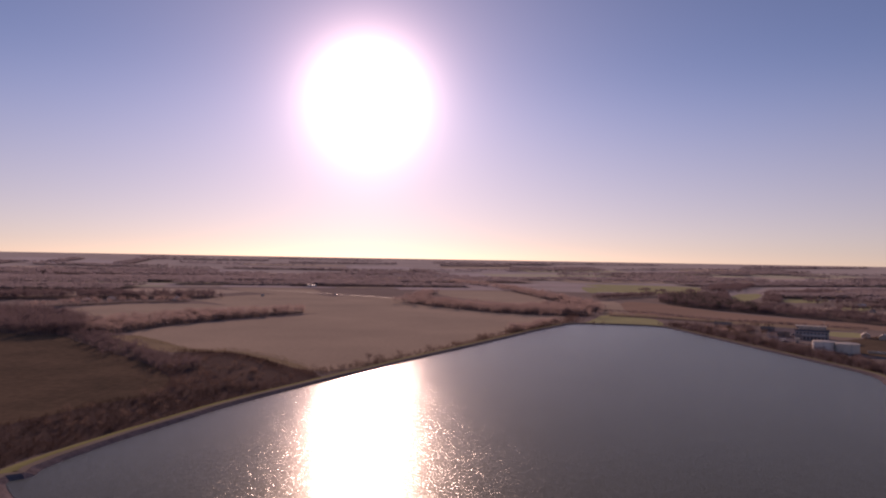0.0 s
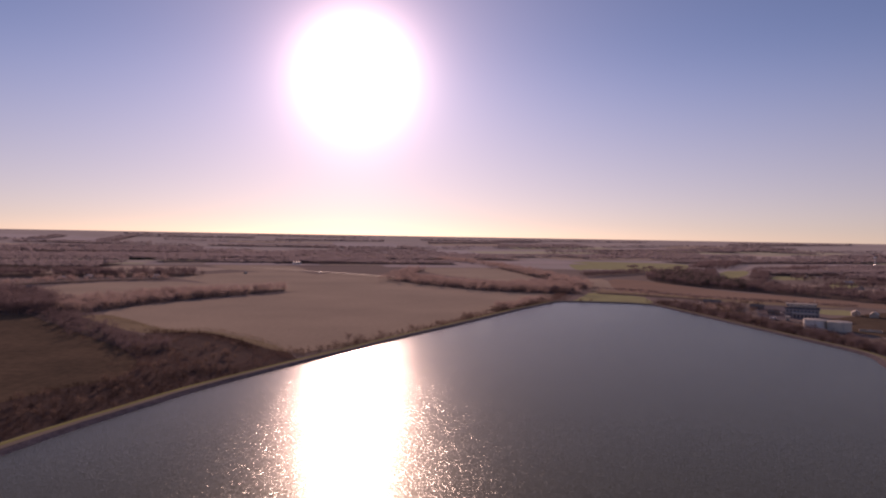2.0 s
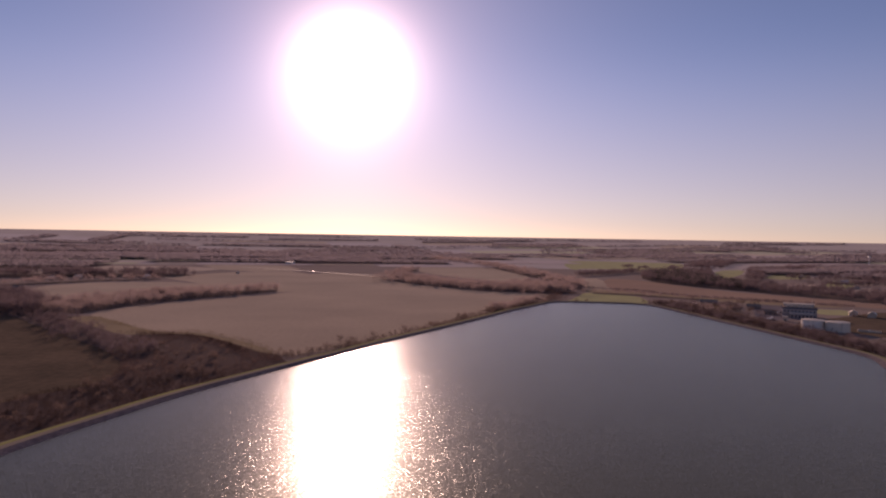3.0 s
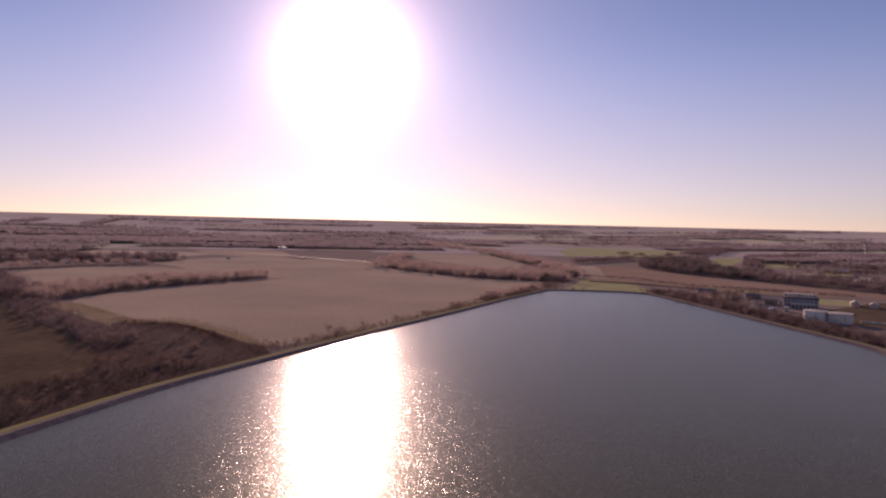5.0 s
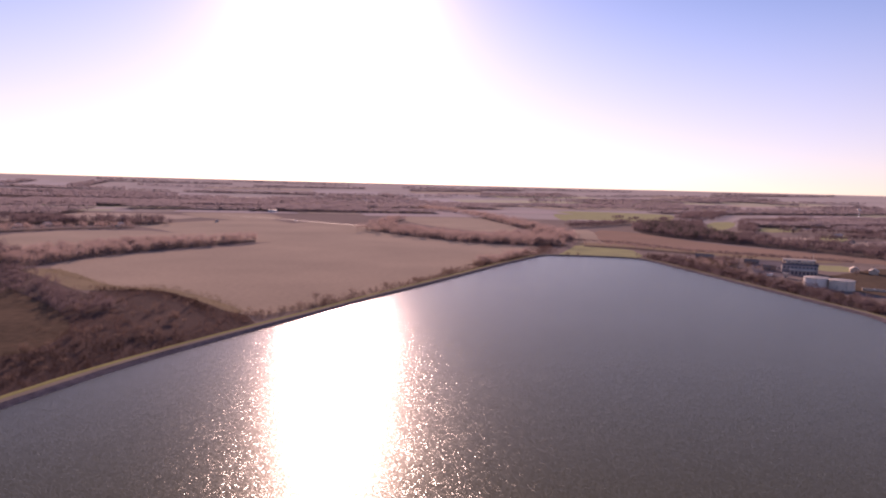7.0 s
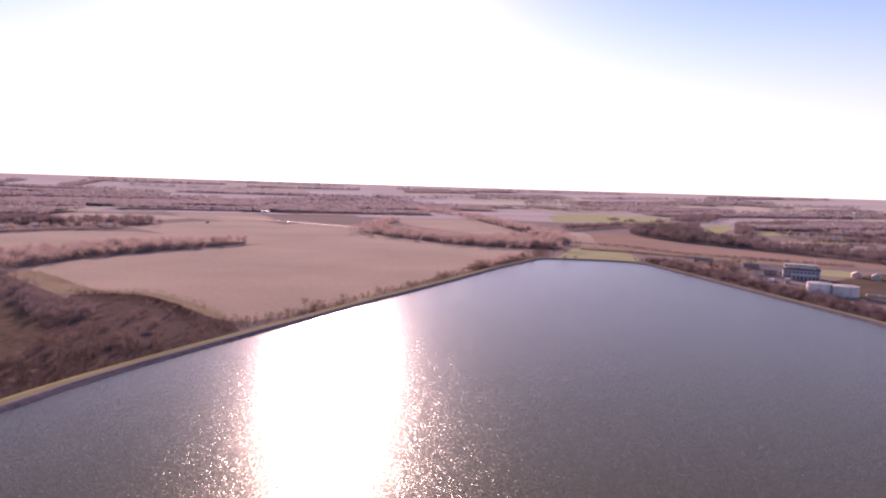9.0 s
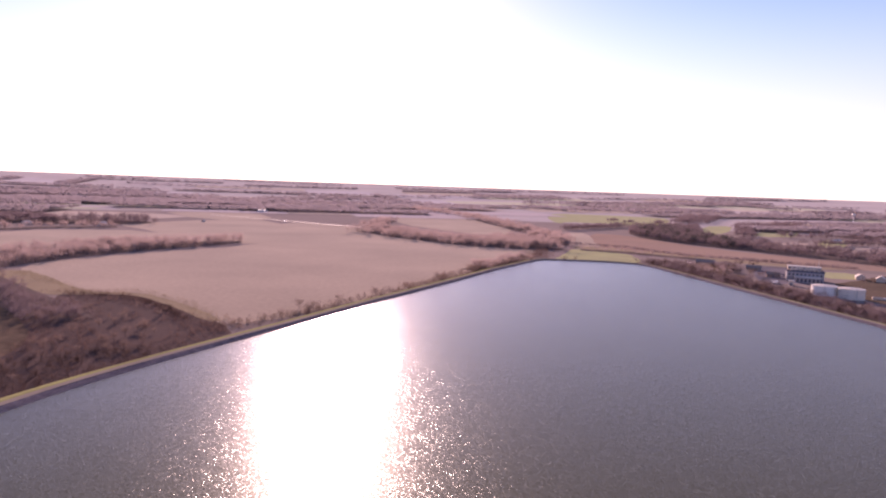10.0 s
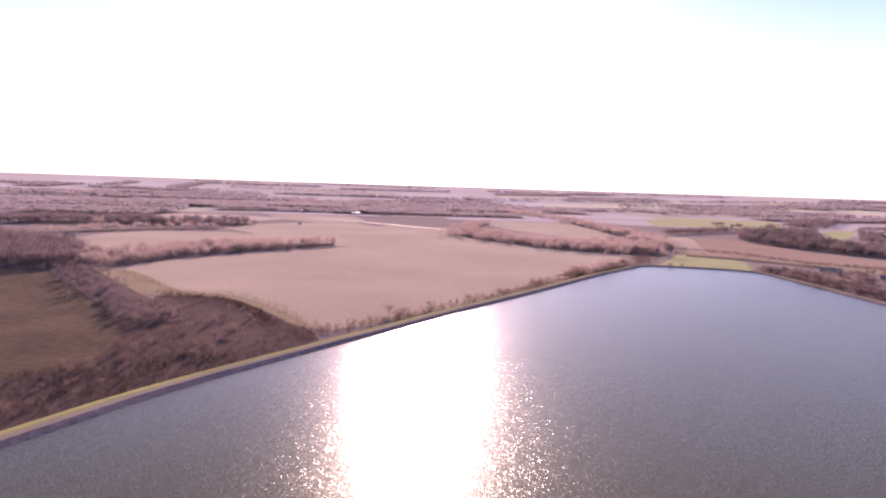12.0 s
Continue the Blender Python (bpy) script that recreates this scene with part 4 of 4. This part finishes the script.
def gabled(name, x, y, turn, w, d, h, rise, wall, roof, label, group=""):
    """A small house or barn with a pitched roof, eaves, a door and windows."""
    b = thing(name, x, y, 0, turn, label, "house" if name == "house" else "barn", group)
    bm = bmesh.new()
    box(bm, -w / 2, -d / 2, 0, w / 2, d / 2, h)
    for s in (-1, 1):
        v = [bm.verts.new(q) for q in ((s * w / 2, -d / 2, h), (s * w / 2, d / 2, h), (s * w / 2, 0, h + rise))]
        bm.faces.new(v if s > 0 else v[::-1])
    part("wall", bm, wall, b)
    e = 0.5
    for s in (-1, 1):
        bm = bmesh.new()
        low_z = h - e * rise / (d / 2)
        q = [(-w / 2 - e, s * (d / 2 + e), low_z), (w / 2 + e, s * (d / 2 + e), low_z), (w / 2 + e, 0, h + rise), (-w / 2 - e, 0, h + rise)]
        lo = [bm.verts.new(p) for p in q]
        hi = [bm.verts.new((p[0], p[1], p[2] + 0.22)) for p in q]
        bm.faces.new(lo)
        bm.faces.new(hi[::-1])
        for i in range(4):
            bm.faces.new((lo[i], hi[i], hi[(i + 1) % 4], lo[(i + 1) % 4]))
        bmesh.ops.recalc_face_normals(bm, faces=bm.faces)
        part("roof", bm, roof, b)
    n = max(2, int(w / 3.5))
    windows(b, [-w / 2 + (k + 0.5) * w / n for k in range(n) if k != n // 2], -d / 2, 1.0, 2.3, 1.1)
    x0 = -w / 2 + (n // 2 + 0.5) * w / n
    part("door", boxed(x0 - 0.55, -d / 2 - 0.08, 0, x0 + 0.55, -d / 2 + 0.05, 2.1), "dark", b)
    if name == "house":
        part("chimney", boxed(w * 0.2, 0.4, h + rise * 0.4, w * 0.2 + 0.8, 1.2, h + rise + 1.0), "wall_brown", b)
    return b


gabled("house", 438, 700, 62, 11, 8, 3.2, 2.6, "wall_pale", "roof_white", "small pale house with a bright roof", "houses past the works")
gabled("house", 449, 685, 55, 11, 8, 3.2, 2.6, "wall_pale", "roof_white", "small pale house with a bright roof", "houses past the works")
gabled("barn", 315, 788, -20, 20, 10, 4.0, 2.6, "wall_brown", "roof_grey", "long shed with a blue-grey roof")
gabled("barn", -422, 1707, -15, 20, 14, 5.0, 0.4, "white", "steel", "white farm barn far across the fields")
for x, y in ((-628, 1004), (-610, 1049), (-513, 1084)):
    gabled("house", x, y, 75, 11, 8, 3.4, 2.6, "wall_pale", "roof_white", "pale farmhouse in a far hedgerow", "far farmhouses")
gabled("barn", -554, 812, -30, 16, 9, 4.0, 2.5, "wall_brown", "roof_grey", "dark field barn beside woodland")
gabled("house", 753, 1258, 42, 40, 9, 3.8, 2.4, "wall_pale", "roof_white", "long pale farm building among winter trees", "houses among the woods")
rh = random.Random(21)
for x, y in ((690, 1112), (800, 1500)):
    gabled("house", x, y, rh.uniform(40, 90), rh.uniform(10, 14), 8.5, 3.6, 2.8, "wall_pale", rh.choice(("roof_white", "roof_grey")), "pale house among winter trees", "houses among the woods")
for x, y, w in ((347, 697, 12), (356, 757, 15)):
    gabled("barn", x, y, -24, w, 8, 3.2, 1.8, "wall_brown", "roof_grey", "low brown shed with grey roof at the works")
gabled("barn", -412, 1247, 60, 5, 4, 2.4, 1.2, "wall_pale", "roof_white", "small white shed by a far tree belt")


def basin(x, y, turn):
    b = thing("settling_basin", x, y, 0, turn, "low pale concrete settling basin beside the tanks", "basin")
    for x0, y0, x1, y1 in ((-9, -4, 9, -3.6), (-9, 3.6, 9, 4), (-9, -3.6, -8.6, 3.6), (8.6, -3.6, 9, 3.6)):
        part("wall", boxed(x0, y0, 0, x1, y1, 1.3), "wall_pale", b)
    part("floor", boxed(-8.6, -3.6, 0, 8.6, 3.6, 0.4), "lot", b)
    part("walkway", boxed(-0.6, -3.6, 1.0, 0.6, 3.6, 1.3), "steel", b)
    return b


basin(372, 566, -30)
kiosk = thing("kiosk", 334, 639, 0, -28, "small pale square utility hut in the yard", "hut")
part("wall", boxed(-2.2, -2.2, 0, 2.2, 2.2, 4.2), "wall_pale", kiosk)
part("roof", boxed(-2.5, -2.5, 4.2, 2.5, 2.5, 4.5), "roof_white", kiosk)
part("door", boxed(-0.6, -2.28, 0, 0.6, -2.15, 2.2), "dark", kiosk)


def van(x, y, turn, label):
    v = thing("van", x, y, 0.1, turn, label, "vehicle")
    bm = bmesh.new()
    side = [(-2.7, 0.45), (2.7, 0.45), (2.75, 1.1), (1.9, 1.35), (1.25, 2.25), (-2.65, 2.35)]
    a = [bm.verts.new((px, -0.98, pz)) for px, pz in side]
    b = [bm.verts.new((px, 0.98, pz)) for px, pz in side]
    bm.faces.new(a)
    bm.faces.new(b[::-1])
    for i in range(len(side)):
        bm.faces.new((a[i], b[i], b[(i + 1) % 6], a[(i + 1) % 6]))
    bmesh.ops.recalc_face_normals(bm, faces=bm.faces)
    part("body", bm, "white", v)
    part("side_window", boxed(0.3, -1.0, 1.4, 1.2, 1.0, 2.0), "glass", v)
    for px in (-1.7, 1.7):
        for py in (-0.85, 0.85):
            w = part("wheel", tube(bmesh.new(), [(0.36, -0.12), (0.36, 0.12)], 14), "rubber", v)
            w.matrix_basis = pose(px, py, 0.36, 90, 0, 0)
    return v


van(-283, 1329, -32, "white van on the gravel lane between fields")
van(322, 646, 20, "white van parked in the gravel yard")
van(326, 650, 70, "white van parked beside another van")
van(302, 800, 10, "white van parked by the long shed")


def car(x, y, turn, paint, label):
    c = thing("car", x, y, 0.1, turn, label, "car", "cars parked at the works")
    bm = bmesh.new()
    side = [(-2.15, 0.35), (2.15, 0.35), (2.2, 0.75), (1.2, 0.9), (0.6, 1.42), (-1.3, 1.45), (-2.1, 0.95)]
    a = [bm.verts.new((px, -0.88, pz)) for px, pz in side]
    b = [bm.verts.new((px, 0.88, pz)) for px, pz in side]
    bm.faces.new(a)
    bm.faces.new(b[::-1])
    for i in range(len(side)):
        bm.faces.new((a[i], b[i], b[(i + 1) % 7], a[(i + 1) % 7]))
    bmesh.ops.recalc_face_normals(bm, faces=bm.faces)
    part("body", bm, paint, c)
    part("side_window", boxed(-1.2, -0.9, 0.95, 0.5, 0.9, 1.35), "glass", c)
    for px in (-1.35, 1.35):
        for py in (-0.78, 0.78):
            w = part("wheel", tube(bmesh.new(), [(0.32, -0.11), (0.32, 0.11)], 12), "rubber", c)
            w.matrix_basis = pose(px, py, 0.32, 90, 0, 0)
    return c


car(353, 703, 10, "white", "white car parked in the yard beside the building")
car(360, 706, 15, "white", "white car parked in the yard beside the building")
car(365, 712, 95, "dark", "dark car parked at the edge of the yard")
tower = thing("water_tower", 1500, 2380, float(land_z(1500, 2380)), 0, "far pale water tower above the woods", "tower")
part("column", tube(bmesh.new(), [(2.4, 0), (1.2, 3), (1.2, 22)], 16), "white", tower)
part("bowl", tube(bmesh.new(), [(1.2, 22), (4.5, 24), (5.2, 26), (4.5, 28.5), (1, 30)], 20), "white", tower)
